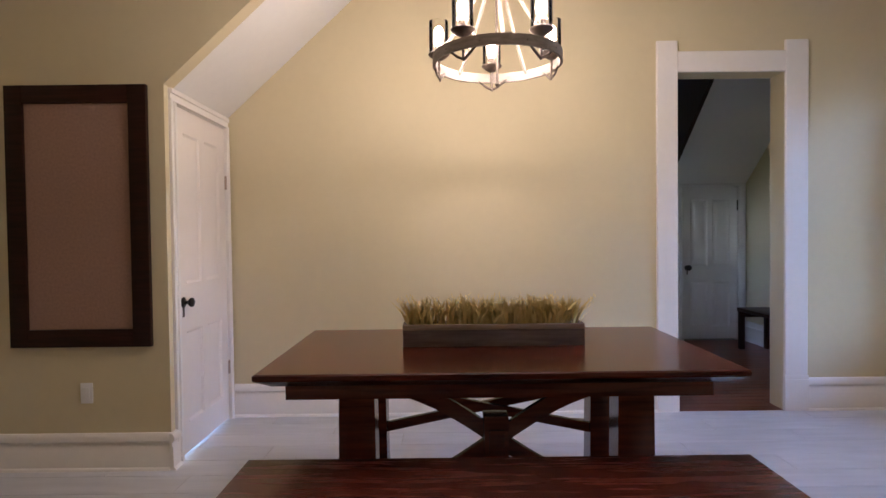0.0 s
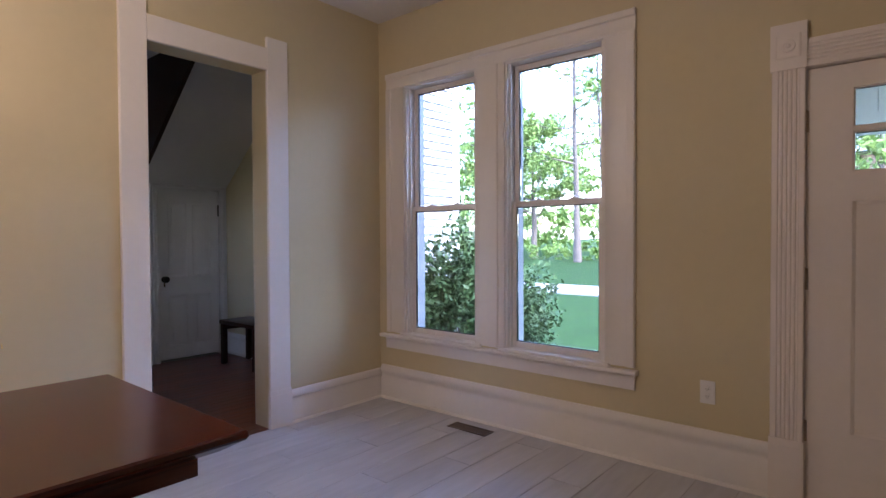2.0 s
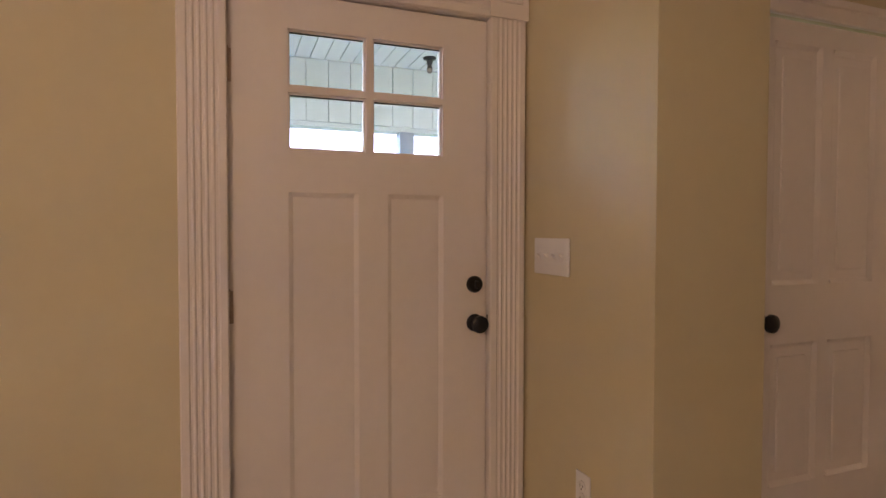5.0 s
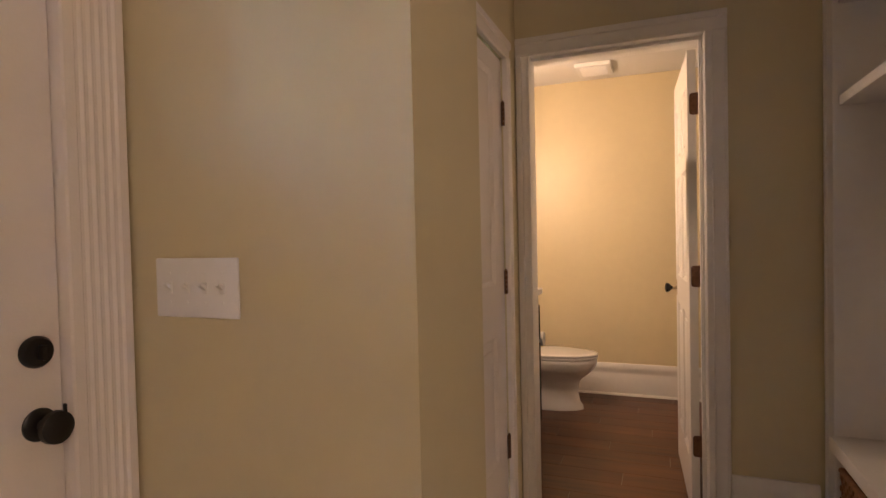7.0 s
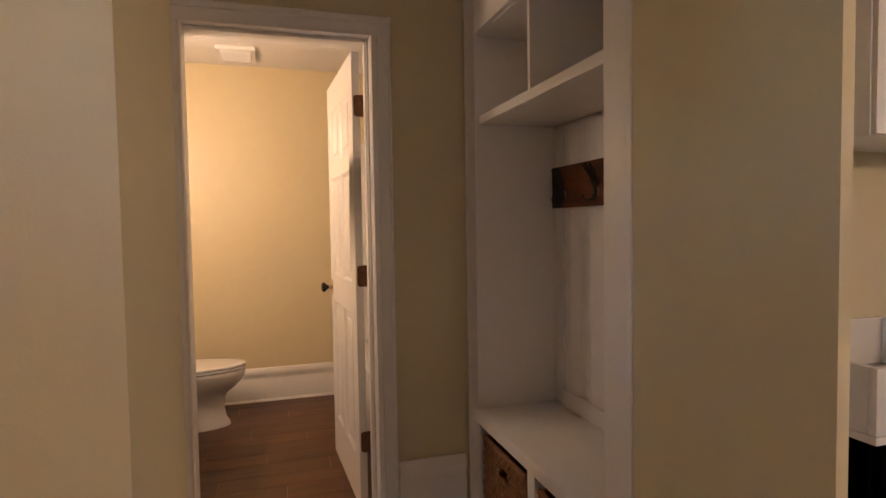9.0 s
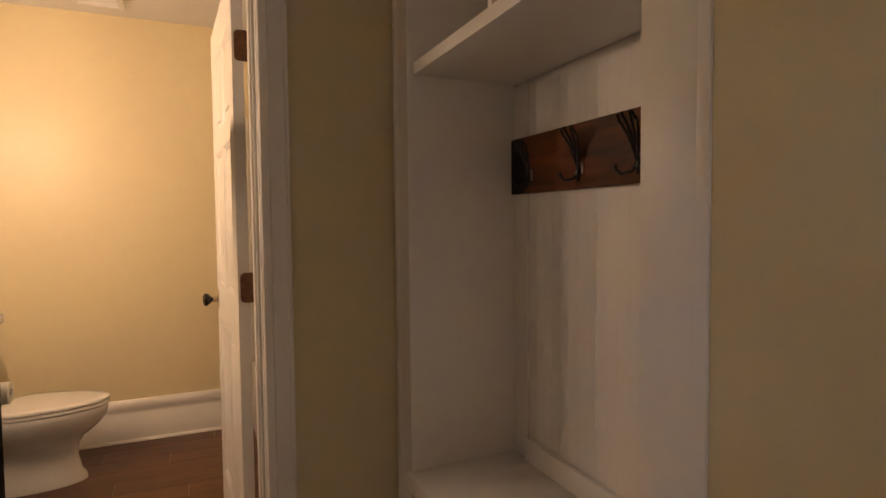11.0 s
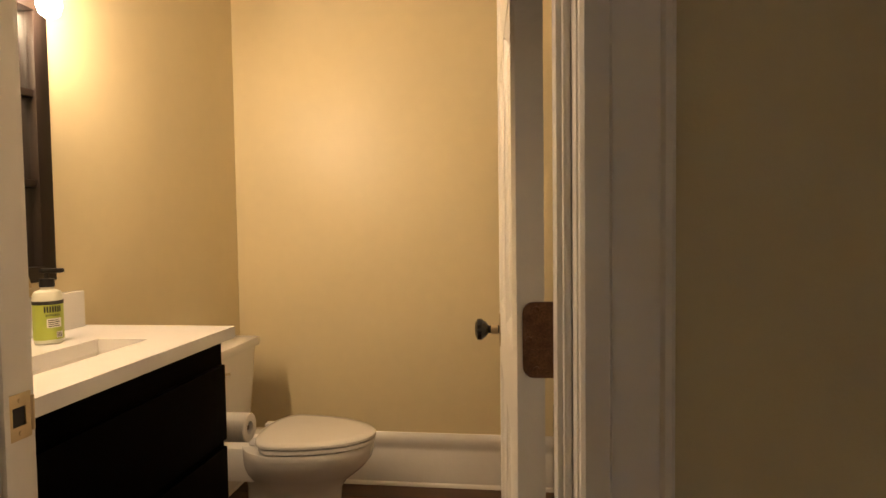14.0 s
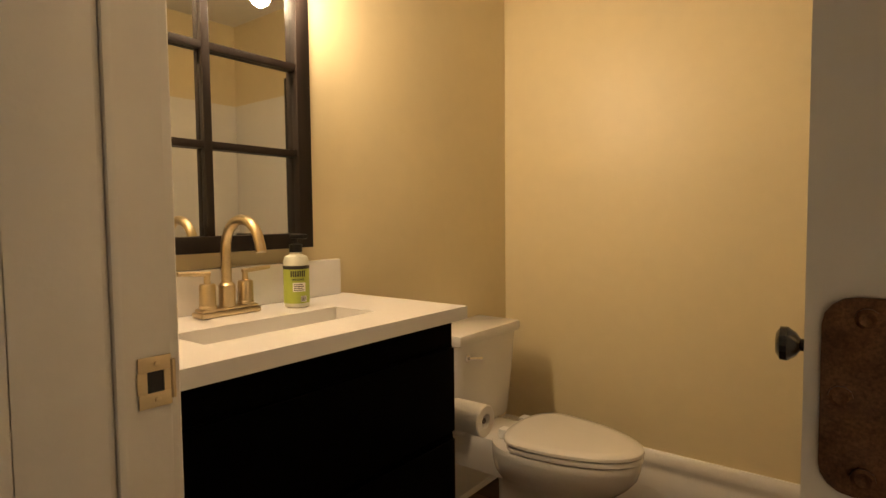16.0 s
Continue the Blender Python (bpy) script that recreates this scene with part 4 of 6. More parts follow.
# ---- small fittings ----
def plate(m, w, h, label, category, kinds):
    """A wall plate facing -y in local axes, with toggles, rockers or sockets (kind, x)."""
    top = thing(category.replace(" ", "_"), label, category, m)
    bm = bmesh.new()
    box(bm, -w / 2, -0.006, -h / 2, w / 2, 0, h / 2, 0.0035)
    part("cover", bm, PLASTIC, top)
    for kind, x in kinds:
        bm = bmesh.new()
        if kind == "toggle":
            box(bm, x - 0.006, -0.008, -0.012, x + 0.006, -0.005, 0.012, 0.001)
            prism(bm, [(-0.008, -0.004), (-0.020, 0.006), (-0.020, 0.012), (-0.008, 0.006)], (x - 0.0045, 0, 0), (0, 1, 0), (0, 0, 1), (0.009, 0, 0))
            part("toggle", bm, PLASTIC, top)
            for dz in (-0.030, 0.030):
                bm = bmesh.new()
                lathe(bm, [(0.003, 0), (0.003, 0.001), (0.001, 0.0014)], (x, -0.006, dz), (0, -1, 0), 8)
                part("screw", bm, PLASTIC, top)
        elif kind == "socket":
            for dz in (-0.019, 0.019):
                b2 = bmesh.new()
                lathe(b2, [(0.0165, 0), (0.0165, 0.002), (0.015, 0.003)], (x, -0.006, dz), (0, -1, 0), 20)
                s = part("socket", b2, PLASTIC, top)
                # black bars on the face stand for the dark inside the slots
                b2 = bmesh.new()
                box(b2, x - 0.0075, -0.0098, dz - 0.004, x - 0.0055, -0.0088, dz + 0.005)
                box(b2, x + 0.0055, -0.0098, dz - 0.003, x + 0.0075, -0.0088, dz + 0.004)
                box(b2, x - 0.002, -0.0098, dz - 0.011, x + 0.002, -0.0088, dz - 0.008)
                part("slot_shade", b2, INK, s)
            bm.free()
        else:
            box(bm, x - 0.016, -0.009, -0.033, x + 0.016, -0.005, 0.033, 0.002)
            part("rocker", bm, PLASTIC, top)
    return top


plate(pose(3.492, RETURN, 1.214, 0, 0, 180), 0.216, 0.122, "white four-toggle switch plate on the beige wall", "light switch", [("toggle", -0.069), ("toggle", -0.023), ("toggle", 0.023), ("toggle", 0.069)])
plate(pose(3.30, RETURN, 0.505, 0, 0, 180), 0.073, 0.116, "white duplex outlet low on the beige wall end", "outlet", [("socket", 0)])
plate(pose(EAST, 1.833, 0.458, 0, 0, -90), 0.075, 0.120, "white duplex outlet between window and front door", "outlet", [("socket", 0)])
plate(pose(-1.662, JOG_Y, 0.419), 0.068, 0.112, "white blank-faced outlet below the framed board", "outlet", [("rocker", 0)])


def floor_register(at, w, d):
    top = thing("floor_register", "dark bronze slotted floor register set in the planks", "floor vent", at, "floor registers")
    bm = bmesh.new()
    for q in ((-w / 2, -d / 2, w / 2, -d / 2 + 0.014), (-w / 2, d / 2 - 0.014, w / 2, d / 2), (-w / 2, -d / 2 + 0.014, -w / 2 + 0.014, d / 2 - 0.014), (w / 2 - 0.014, -d / 2 + 0.014, w / 2, d / 2 - 0.014)):
        box(bm, q[0], q[1], 0, q[2], q[3], 0.005, 0.0015)
    part("frame", bm, IRON, top)
    n = int((w - 0.03) / 0.016)
    for i in range(n):
        bm = bmesh.new()
        x = -w / 2 + 0.02 + i * 0.016
        prism(bm, [(0, 0.0005), (0.009, 0.004), (0.010, 0.003), (0.001, 0.0)], (x, -d / 2 + 0.014, 0), (1, 0, 0), (0, 0, 1), (0, d - 0.028, 0))
        part("louver", bm, IRON, top)
    # flat black sheet in place of the dark below the louvers
    bm = bmesh.new()
    box(bm, -w / 2 + 0.014, -d / 2 + 0.014, 0.0001, w / 2 - 0.014, d / 2 - 0.014, 0.0004)
    part("duct_shade", bm, BLACK, top)
    return top


floor_register(pose(3.51, 3.25, 0.001, 0, 0, 90), 0.31, 0.11)
floor_register(pose(1.34, 4.03, 0.001, 0, 0, -14), 0.44, 0.14)

# ---- dining room things ----
tb = thing("dining_table", "dark mahogany-stained trestle dining table with crossed braces", "table", pose(0.49, 2.845, 0))
TW, TD = 1.79, 0.97
bm = bmesh.new()
prof = [(0.0, 0.0), (0.0, 0.022), (-0.004, 0.026), (-0.030, 0.026)]
lo = [(-TW / 2 + 0.055, -TD / 2 + 0.055, 0.705), (-TW / 2 + 0.004, -TD / 2 + 0.004, 0.735), (-TW / 2, -TD / 2, 0.742), (-TW / 2, -TD / 2, 0.755), (-TW / 2 + 0.006, -TD / 2 + 0.006, 0.760)]
rings = []
for x, y, z in lo:
    rings.append([bm.verts.new(v) for v in ((x, y, z), (-x, y, z), (-x, -y, z), (x, -y, z))])
for a, b in zip(rings, rings[1:]):
    for i in range(4):
        bm.faces.new((a[i], a[(i + 1) % 4], b[(i + 1) % 4], b[i]))
bm.faces.new(rings[-1])
bm.faces.new(list(reversed(rings[0])))
part("tabletop", bm, TABLE, tb, smooth=None)
boxes("apron", [(-0.80, -0.40, 0.645, 0.80, -0.372, 0.704), (-0.80, 0.372, 0.645, 0.80, 0.40, 0.704), (-0.80, -0.372, 0.645, -0.772, 0.372, 0.704), (0.772, -0.372, 0.645, 0.80, 0.372, 0.704)], TABLE, tb, bevel=0.003)
for sx in (-1, 1):
    bm = bmesh.new()
    # a broad post that flares into its foot
    pts = [(-0.08, 0.09), (-0.075, 0.20), (-0.07, 0.704), (0.07, 0.704), (0.075, 0.20), (0.08, 0.09)]
    for yy in (-0.27, 0.15):
        prism(bm, pts, (sx * 0.555, yy, 0), (1, 0, 0), (0, 0, 1), (0, 0.12, 0))
    part("leg_post", bm, TABLE, tb, smooth=None)
    bm = bmesh.new()
    prism(bm, [(-0.40, 0), (-0.40, 0.03), (-0.34, 0.065), (-0.22, 0.09), (0.22, 0.09), (0.34, 0.065), (0.40, 0.03), (0.40, 0), (0.3, 0), (0.27, 0.015), (-0.27, 0.015), (-0.3, 0)], (sx * 0.555 - 0.085, 0, 0), (0, 1, 0), (0, 0, 1), (0.17, 0, 0))
    part("foot", bm, TABLE, tb, smooth=None)
    bm = bmesh.new()
    box(bm, sx * 0.555 - 0.07, -0.36, 0.664, sx * 0.555 + 0.07, 0.36, 0.704, 0.003)
    part("bolster", bm, TABLE, tb)
for s in (-1, 1):
    bm = bmesh.new()
    a = math.atan2(0.40, 1.0)
    for half in (-1, 1):
        pts = []
        for k in range(9):
            u = k / 8
            x = half * (0.03 + 0.455 * u)
            z = 0.43 + s * half * (0.02 + 0.22 * u + 0.03 * math.sin(math.pi * u))
            pts.append((x, z))
        up = [(x, z + 0.036) for x, z in pts]
        dn = [(x, z - 0.036) for x, z in reversed(pts)]
        prism(bm, up + dn, (0, -0.245 if s > 0 else -0.215, 0), (1, 0, 0), (0, 0, 1), (0, 0.03, 0))
    part("cross_brace", bm, TABLE, tb, smooth=None)
    bm = bmesh.new()
    prism(bm, [(-0.49, 0.43 - s * 0.10 - 0.022), (0.49, 0.43 + s * 0.10 - 0.022), (0.49, 0.43 + s * 0.10 + 0.022), (-0.49, 0.43 - s * 0.10 + 0.022)], (0, 0.19 + 0.02 * s, 0), (1, 0, 0), (0, 0, 1), (0, 0.025, 0))
    part("rear_brace", bm, TABLE, tb, smooth=None)
bm = bmesh.new()
box(bm, -0.05, -0.262, 0.33, 0.05, -0.175, 0.53, 0.006)
box(bm, -0.03, -0.28, 0.38, 0.03, -0.262, 0.48, 0.008)
part("brace_block", bm, TABLE, tb)

bn = thing("dining_bench", "long mahogany-stained wooden bench tucked at the table", "bench", pose(0.478, 2.165, 0))
bm = bmesh.new()
BWd, BDp = 1.80, 0.38
rings = []
for x, y, z in ((-BWd / 2 + 0.03, -BDp / 2 + 0.03, 0.42), (-BWd / 2 + 0.004, -BDp / 2 + 0.004, 0.436), (-BWd / 2, -BDp / 2, 0.442), (-BWd / 2, -BDp / 2, 0.455), (-BWd / 2 + 0.006, -BDp / 2 + 0.006, 0.460)):
    rings.append([bm.verts.new(v) for v in ((x, y, z), (-x, y, z), (-x, -y, z), (x, -y, z))])
for a, b in zip(rings, rings[1:]):
    for i in range(4):
        bm.faces.new((a[i], a[(i + 1) % 4], b[(i + 1) % 4], b[i]))
bm.faces.new(rings[-1])
bm.faces.new(list(reversed(rings[0])))
part("seat", bm, BENCH_WOOD, bn, smooth=None)
for sx in (-1, 1):
    bm = bmesh.new()
    box(bm, sx * 0.62 - 0.045, -0.11, 0.05, sx * 0.62 + 0.045, 0.11, 0.42, 0.004)
    part("leg_post", bm, BENCH_WOOD, bn)
    bm = bmesh.new()
    prism(bm, [(-0.16, 0), (-0.16, 0.025), (-0.11, 0.05), (0.11, 0.05), (0.16, 0.025), (0.16, 0)], (sx * 0.62 - 0.05, 0, 0), (0, 1, 0), (0, 0, 1), (0.10, 0, 0))
    part("foot", bm, BENCH_WOOD, bn, smooth=None)
bm = bmesh.new()
box(bm, -0.575, -0.02, 0.17, 0.575, 0.02, 0.24, 0.004)
part("stretcher", bm, BENCH_WOOD, bn)

# planter with dried wheat
pl = thing("planter_box", "long grey-brown barnwood planter box on the table", "planter", pose(0.505, 2.90, 0.760))
PW, PD, PH = 0.805, 0.125, 0.098
boxes("side_board", [(-PW / 2, -PD / 2, 0, PW / 2, -PD / 2 + 0.014, PH - 0.024)], BARN, pl, bevel=0.002)
boxes("side_board", [(-PW / 2, PD / 2 - 0.014, 0, PW / 2, PD / 2, PH - 0.024)], BARN, pl, bevel=0.002)
for sx in (-1, 1):
    x = sx * (PW / 2 - 0.007)
    boxes("end_board", [(x - 0.007, -PD / 2 + 0.014, 0, x + 0.007, PD / 2 - 0.014, PH - 0.024)], BARN, pl, bevel=0.002)
boxes("rim", [(-PW / 2 - 0.001, -PD / 2 - 0.002, PH - 0.0235, PW / 2 + 0.001, -PD / 2 + 0.016, PH), (-PW / 2 - 0.001, PD / 2 - 0.016, PH - 0.0235, PW / 2 + 0.001, PD / 2 + 0.002, PH), (-PW / 2 - 0.001, -PD / 2 + 0.016, PH - 0.0235, -PW / 2 + 0.016, PD / 2 - 0.016, PH), (PW / 2 - 0.016, -PD / 2 + 0.016, PH - 0.0235, PW / 2 + 0.001, PD / 2 - 0.016, PH)], PALE_BARN, pl, "paler wooden rim", 0.002)
boxes("filling", [(-PW / 2 + 0.014, -PD / 2 + 0.014, 0.01, PW / 2 - 0.014, PD / 2 - 0.014, PH - 0.012)], SOIL, pl)
rng = random.Random(5)
wheat = tagged(new("dried_wheat", None), "dense row of dried golden wheat stalks in the planter", "dried wheat", kind="stuff")
wheat.matrix_basis = pose(0.505, 2.90, 0.760)
bm = bmesh.new()
for i in range(520):
    x = -PW / 2 + 0.02 + (PW - 0.04) * rng.random()
    y = (rng.random() - 0.5) * (PD - 0.05)
    side = (x / (PW / 2))
    lean = Vector((rng.gauss(0, 0.036) + 0.045 * max(0, abs(side) - 0.8) / 0.2 * (1 if side > 0 else -1), rng.gauss(0, 0.022) - 0.010, 0))
    h = 0.075 + 0.075 * rng.random()
    base = Vector((x, y, PH - 0.02))
    mid = base + Vector((lean.x * 0.4, lean.y * 0.4, h * 0.6))
    tip = base + lean + Vector((0, 0, h))
    w = 0.0050 + 0.0045 * rng.random()
    side_v = Vector((math.cos(i * 2.4), math.sin(i * 2.4), 0)) * w
    v = [bm.verts.new(p) for p in (base - side_v * 0.5, base + side_v * 0.5, mid + side_v, mid - side_v, tip)]
    bm.faces.new((v[0], v[1], v[2], v[3]))
    bm.faces.new((v[3], v[2], v[4]))
    if i % 2 == 0:
        for k in range(5):
            q = mid.lerp(tip, 0.1 + 0.2 * k)
            o = Vector((rng.gauss(0, 0.010), rng.gauss(0, 0.010), 0.016))
            c = Vector((o.y, -o.x, 0)).normalized() * 0.0028
            v = [bm.verts.new(p) for p in (q - c, q + c, q + o)]
            bm.faces.new(v)
part("stalks", bm, STRAW, wheat, smooth=None)

# framed board on the wall
cb = thing("framed_board", "tall brown cork board in a dark wooden frame", "notice board", pose(-1.672, JOG_Y, 1.377))
CW, CH, CF = 0.757, 1.406, 0.096
boxes("board", [(-CW / 2 + CF - 0.01, -0.014, -CH / 2 + CF - 0.01, CW / 2 - CF + 0.01, -0.002, CH / 2 - CF + 0.01)], CORK, cb, "plain brown cork")
for sx in (-1, 1):
    x = sx * (CW / 2 - CF / 2)
    boxes("frame_stile", [(x - CF / 2, -0.030, -CH / 2, x + CF / 2, 0, CH / 2)], FRAME_WOOD, cb, bevel=0.003)
    z = sx * (CH / 2 - CF / 2)
    boxes("frame_rail", [(-CW / 2 + CF, -0.029, z - CF / 2, CW / 2 - CF, -0.001, z + CF / 2)], FRAME_WOOD_H, cb, bevel=0.003)

# chandelier
ch = thing("chandelier", "five-light ring chandelier with clear glass cylinders, lit", "chandelier", pose(*CHANDELIER_AT, 0))
bm = bmesh.new()
R, zr = 0.285, 2.022
n = 64
for r0, r1, z0, z1 in ((R - 0.012, R, zr - 0.022, zr + 0.022),):
    loops = [[bm.verts.new((r * math.cos(2 * math.pi * k / n), r * math.sin(2 * math.pi * k / n), z)) for k in range(n)] for r, z in ((r0, z0), (r1, z0), (r1, z1), (r0, z1))]
    for a, b in zip(loops, loops[1:] + loops[:1]):
        for k in range(n):
            bm.faces.new((a[k], a[(k + 1) % n], b[(k + 1) % n], b[k]))
part("ring", bm, GREYWOOD, ch, "weathered grey wooden ring")
bm = bmesh.new()
cyl(bm, (0, 0, 1.93), (0, 0, CEILING - 0.02), 0.006, n=10)
lathe(bm, [(0.004, 0), (0.011, 0.010), (0.006, 0.022)], (0, 0, 1.908), (0, 0, 1), 14)
lathe(bm, [(0.02, 0), (0.028, 0.012), (0.028, 0.05), (0.012, 0.065)], (0, 0, 2.52), (0, 0, 1), 16)
lathe(bm, [(0.062, 0), (0.062, 0.012), (0.03, 0.024)], (0, 0, CEILING - 0.024), (0, 0, 1), 24)
part("stem", bm, IRON, ch)
for i in range(5):
    a = radians(90 + 72 * i)
    c, s = math.cos(a), math.sin(a)
    am = a + radians(36)
    bm = bmesh.new()
    pts = []
    for k in range(13):
        u = k / 12
        r = 0.025 + 0.245 * (u ** 2.2)
        pts.append((r * math.cos(am), r * math.sin(am), 2.55 - 0.52 * u + 0.04 * math.sin(math.pi * u)))
    tube(bm, pts, 0.0075, 8)
    part("arm", bm, GREYWOOD, ch)
    bm = bmesh.new()
    for d in (-1, 1):
        b = a + d * 0.30
        tube(bm, [(R * 0.985 * math.cos(b), R * 0.985 * math.sin(b), zr + 0.0), (R * 0.95 * math.cos(a + d * 0.10), R * 0.95 * math.sin(a + d * 0.10), zr - 0.045), (R * 0.93 * c, R * 0.93 * s, zr - 0.058)], 0.006, 6)
    cyl(bm, (R * 0.93 * c, R * 0.93 * s, zr - 0.064), (0.27 * c, 0.27 * s, zr + 0.040), 0.0055, n=8)
    part("bracket", bm, IRON, ch)
    bm = bmesh.new()
    lathe(bm, [(0.014, 0), (0.030, 0.010), (0.046, 0.022), (0.050, 0.028), (0.046, 0.032), (0.02, 0.034), (0.017, 0.065)], (0.27 * c, 0.27 * s, zr + 0.030), (0, 0, 1), 24)
    cup = part("cup", bm, IRON, ch)
    bm = bmesh.new()
    k = 28
    loops = [[bm.verts.new((0.27 * c + r * math.cos(2 * math.pi * j / k), 0.27 * s + r * math.sin(2 * math.pi * j / k), z)) for j in range(k)] for r, z in ((0.044, zr + 0.062), (0.044, zr + 0.205), (0.0415, zr + 0.205), (0.0415, zr + 0.062))]
    for p, q in zip(loops, loops[1:] + loops[:1]):
        for j in range(k):
            bm.faces.new((p[j], p[(j + 1) % k], q[(j + 1) % k], q[j]))
    g = part("glass_shade", bm, LIT_GLASS, ch, "clear glass cylinder")
    g.visible_shadow = False
    bm = bmesh.new()
    lathe(bm, [(0.010, 0), (0.013, 0.012), (0.022, 0.045), (0.023, 0.065), (0.016, 0.085), (0.004, 0.094)], (0.27 * c, 0.27 * s, zr + 0.092), (0, 0, 1), 18)
    g = part("bulb", bm, BULB, ch, "glowing warm bulb")
    g.visible_shadow = False

# dark bench in the hall
hb = thing("hall_bench", "small black-brown wooden bench against the hall wall", "bench", pose(3.62, 5.95, 0))
boxes("seat", [(-0.17, -0.20, 0.405, 0.17, 0.45, 0.445)], FRAME_WOOD, hb, bevel=0.004)
boxes("apron", [(-0.14, -0.17, 0.345, 0.14, -0.15, 0.4045)], FRAME_WOOD, hb)
boxes("apron", [(-0.14, 0.40, 0.345, 0.14, 0.42, 0.4045)], FRAME_WOOD, hb)
for x in (-0.138, 0.138):
    for y in (-0.165, 0.415):
        boxes("leg", [(x - 0.025, y - 0.025, 0, x + 0.025, y + 0.025, 0.4045)], FRAME_WOOD, hb, bevel=0.003)

# ---- passage: built-in with hooks and baskets ----
ht = thing("hall_tree", "white built-in hall tree with bench seat and cubbies", "built-in", pose(0, 0, 0))
Y0, Y1, XB = -1.165, -0.178, 1.637
HT = 2.42
boxes("side_panel", [(XB, Y0 - 0.02, 0, TREE_X - 0.03, Y0, HT)], CABINET, ht)
boxes("side_panel", [(XB, Y1, 0, TREE_X - 0.03, Y1 + 0.02, HT)], CABINET, ht)
bm = bmesh.new()
prism(bm, [(END_Y + 0.012, 0), (END_Y + 0.012, 0.018), (END_Y + 0.035, 0.018), (END_Y + 0.038, 0.012), (Y0 - 0.006, 0.012), (Y0 - 0.004, 0.018), (Y0 + 0.006, 0.018), (Y0 + 0.008, 0.012), (Y0 + 0.008, 0)], (TREE_X - 0.03, 0, 0), (0, 1, 0), (1, 0, 0), (0, 0, HT))
part("stile", bm, CABINET, ht, smooth=None)
bm = bmesh.new()
box(bm, TREE_X - 0.03, Y1 - 0.004, 0, TREE_X - 0.004, -0.082, HT, 0.003)
box(bm, XB, -0.081, 0, TREE_X, -0.0605, HT, 0.003)
part("stile", bm, CABINET, ht)
boxes("corner_trim", [(XB - 0.012, Y0, 0.47, XB + 0.003, Y0 + 0.078, 1.745)], CABINET, ht)
boxes("back_panel", [(XB - 0.03, Y0, 0, XB - 0.0125, Y1, HT)], CABINET, ht)
nb = 22
w = (Y1 - Y0 - 0.078) / nb
for i in range(nb):
    a = Y0 + 0.078 + i * w
    bm = bmesh.new()
    prism(bm, [(a, 0), (a, 0.0082), (a + 0.0015, 0.009), (a + w - 0.0015, 0.009), (a + w, 0.0082), (a + w, 0)], (XB - 0.0125, 0, 0.53), (0, 1, 0), (1, 0, 0), (0, 0, 1.215))
    part("beadboard_slat", bm, CABINET, ht, smooth=None)
boxes("seat", [(XB - 0.01, Y0 + 0.001, 0.478, TREE_X + 0.002, Y1 - 0.001, 0.530)], CABINET, ht, bevel=0.004)
boxes("seat_back_rail", [(XB, Y0 + 0.08, 0.5305, XB + 0.018, Y1 - 0.001, 0.60)], CABINET, ht, bevel=0.003)
boxes("cubby_shelf", [(XB, Y0 + 0.001, 1.752, TREE_X - 0.034, Y1 - 0.001, 1.788)], CABINET, ht, bevel=0.002)
boxes("cubby_divider", [(XB, -0.70, 1.7885, TREE_X - 0.04, -0.682, 2.12)], CABINET, ht)
boxes("top_rail", [(TREE_X - 0.03, Y0 + 0.009, 2.125, TREE_X - 0.012, Y1 - 0.005, HT)], CABINET, ht)
boxes("top_panel", [(XB, Y0, 2.121, TREE_X - 0.035, Y1, 2.14)], CABINET, ht)
bm = bmesh.new()
prism(bm, [(0, 0), (0.018, 0.004), (0.022, 0.02), (0.035, 0.035), (0.05, 0.06), (0.05, 0.075), (0, 0.075)], (TREE_X - 0.012, Y0 - 0.08, HT - 0.075), (1, 0, 0), (0, 0, 1), (0, Y1 - Y0 + 0.19, 0))
part("crown", bm, CABINET, ht, smooth=None)
boxes("divider", [(XB, -0.668, 0, TREE_X - 0.01, -0.612, 0.4775)], CABINET, ht)
boxes("floor_panel", [(XB, Y0, 0, TREE_X - 0.012, Y1, 0.06)], CABINET, ht)

hk = thing("hook_board", "burnt brown rustic board with black double coat hooks", "coat rack", pose(XB - 0.0035, -0.785, 1.482))
boxes("board", [(0.0, -0.372, -0.0885, 0.024, 0.372, 0.0885)], RUSTIC, hk, bevel=0.003)
for y in (-0.255, -0.008, 0.212):
    bm = bmesh.new()
    box(bm, 0.024, y - 0.013, -0.052, 0.029, y + 0.013, -0.018, 0.002)
    part("hook_plate", bm, NICKEL, hk)
    bm = bmesh.new()
    for s in (-1, 1):
        tube(bm, [(0.030, y + s * 0.002, -0.045), (0.036, y + s * 0.004, -0.020), (0.044, y + s * 0.016, 0.020), (0.060, y + s * 0.027, 0.052), (0.074, y + s * 0.024, 0.070), (0.070, y + s * 0.014, 0.074), (0.056, y + s * 0.008, 0.045), (0.036, y + s * 0.003, -0.005)], 0.0040, 6)
        tube(bm, [(0.030, y, -0.035), (0.040, y + s * 0.010, -0.062), (0.056, y + s * 0.028, -0.068), (0.066, y + s * 0.036, -0.056), (0.064, y + s * 0.038, -0.046)], 0.0046, 6)
    part("hook", bm, BLACK, hk, "black wire double hook")


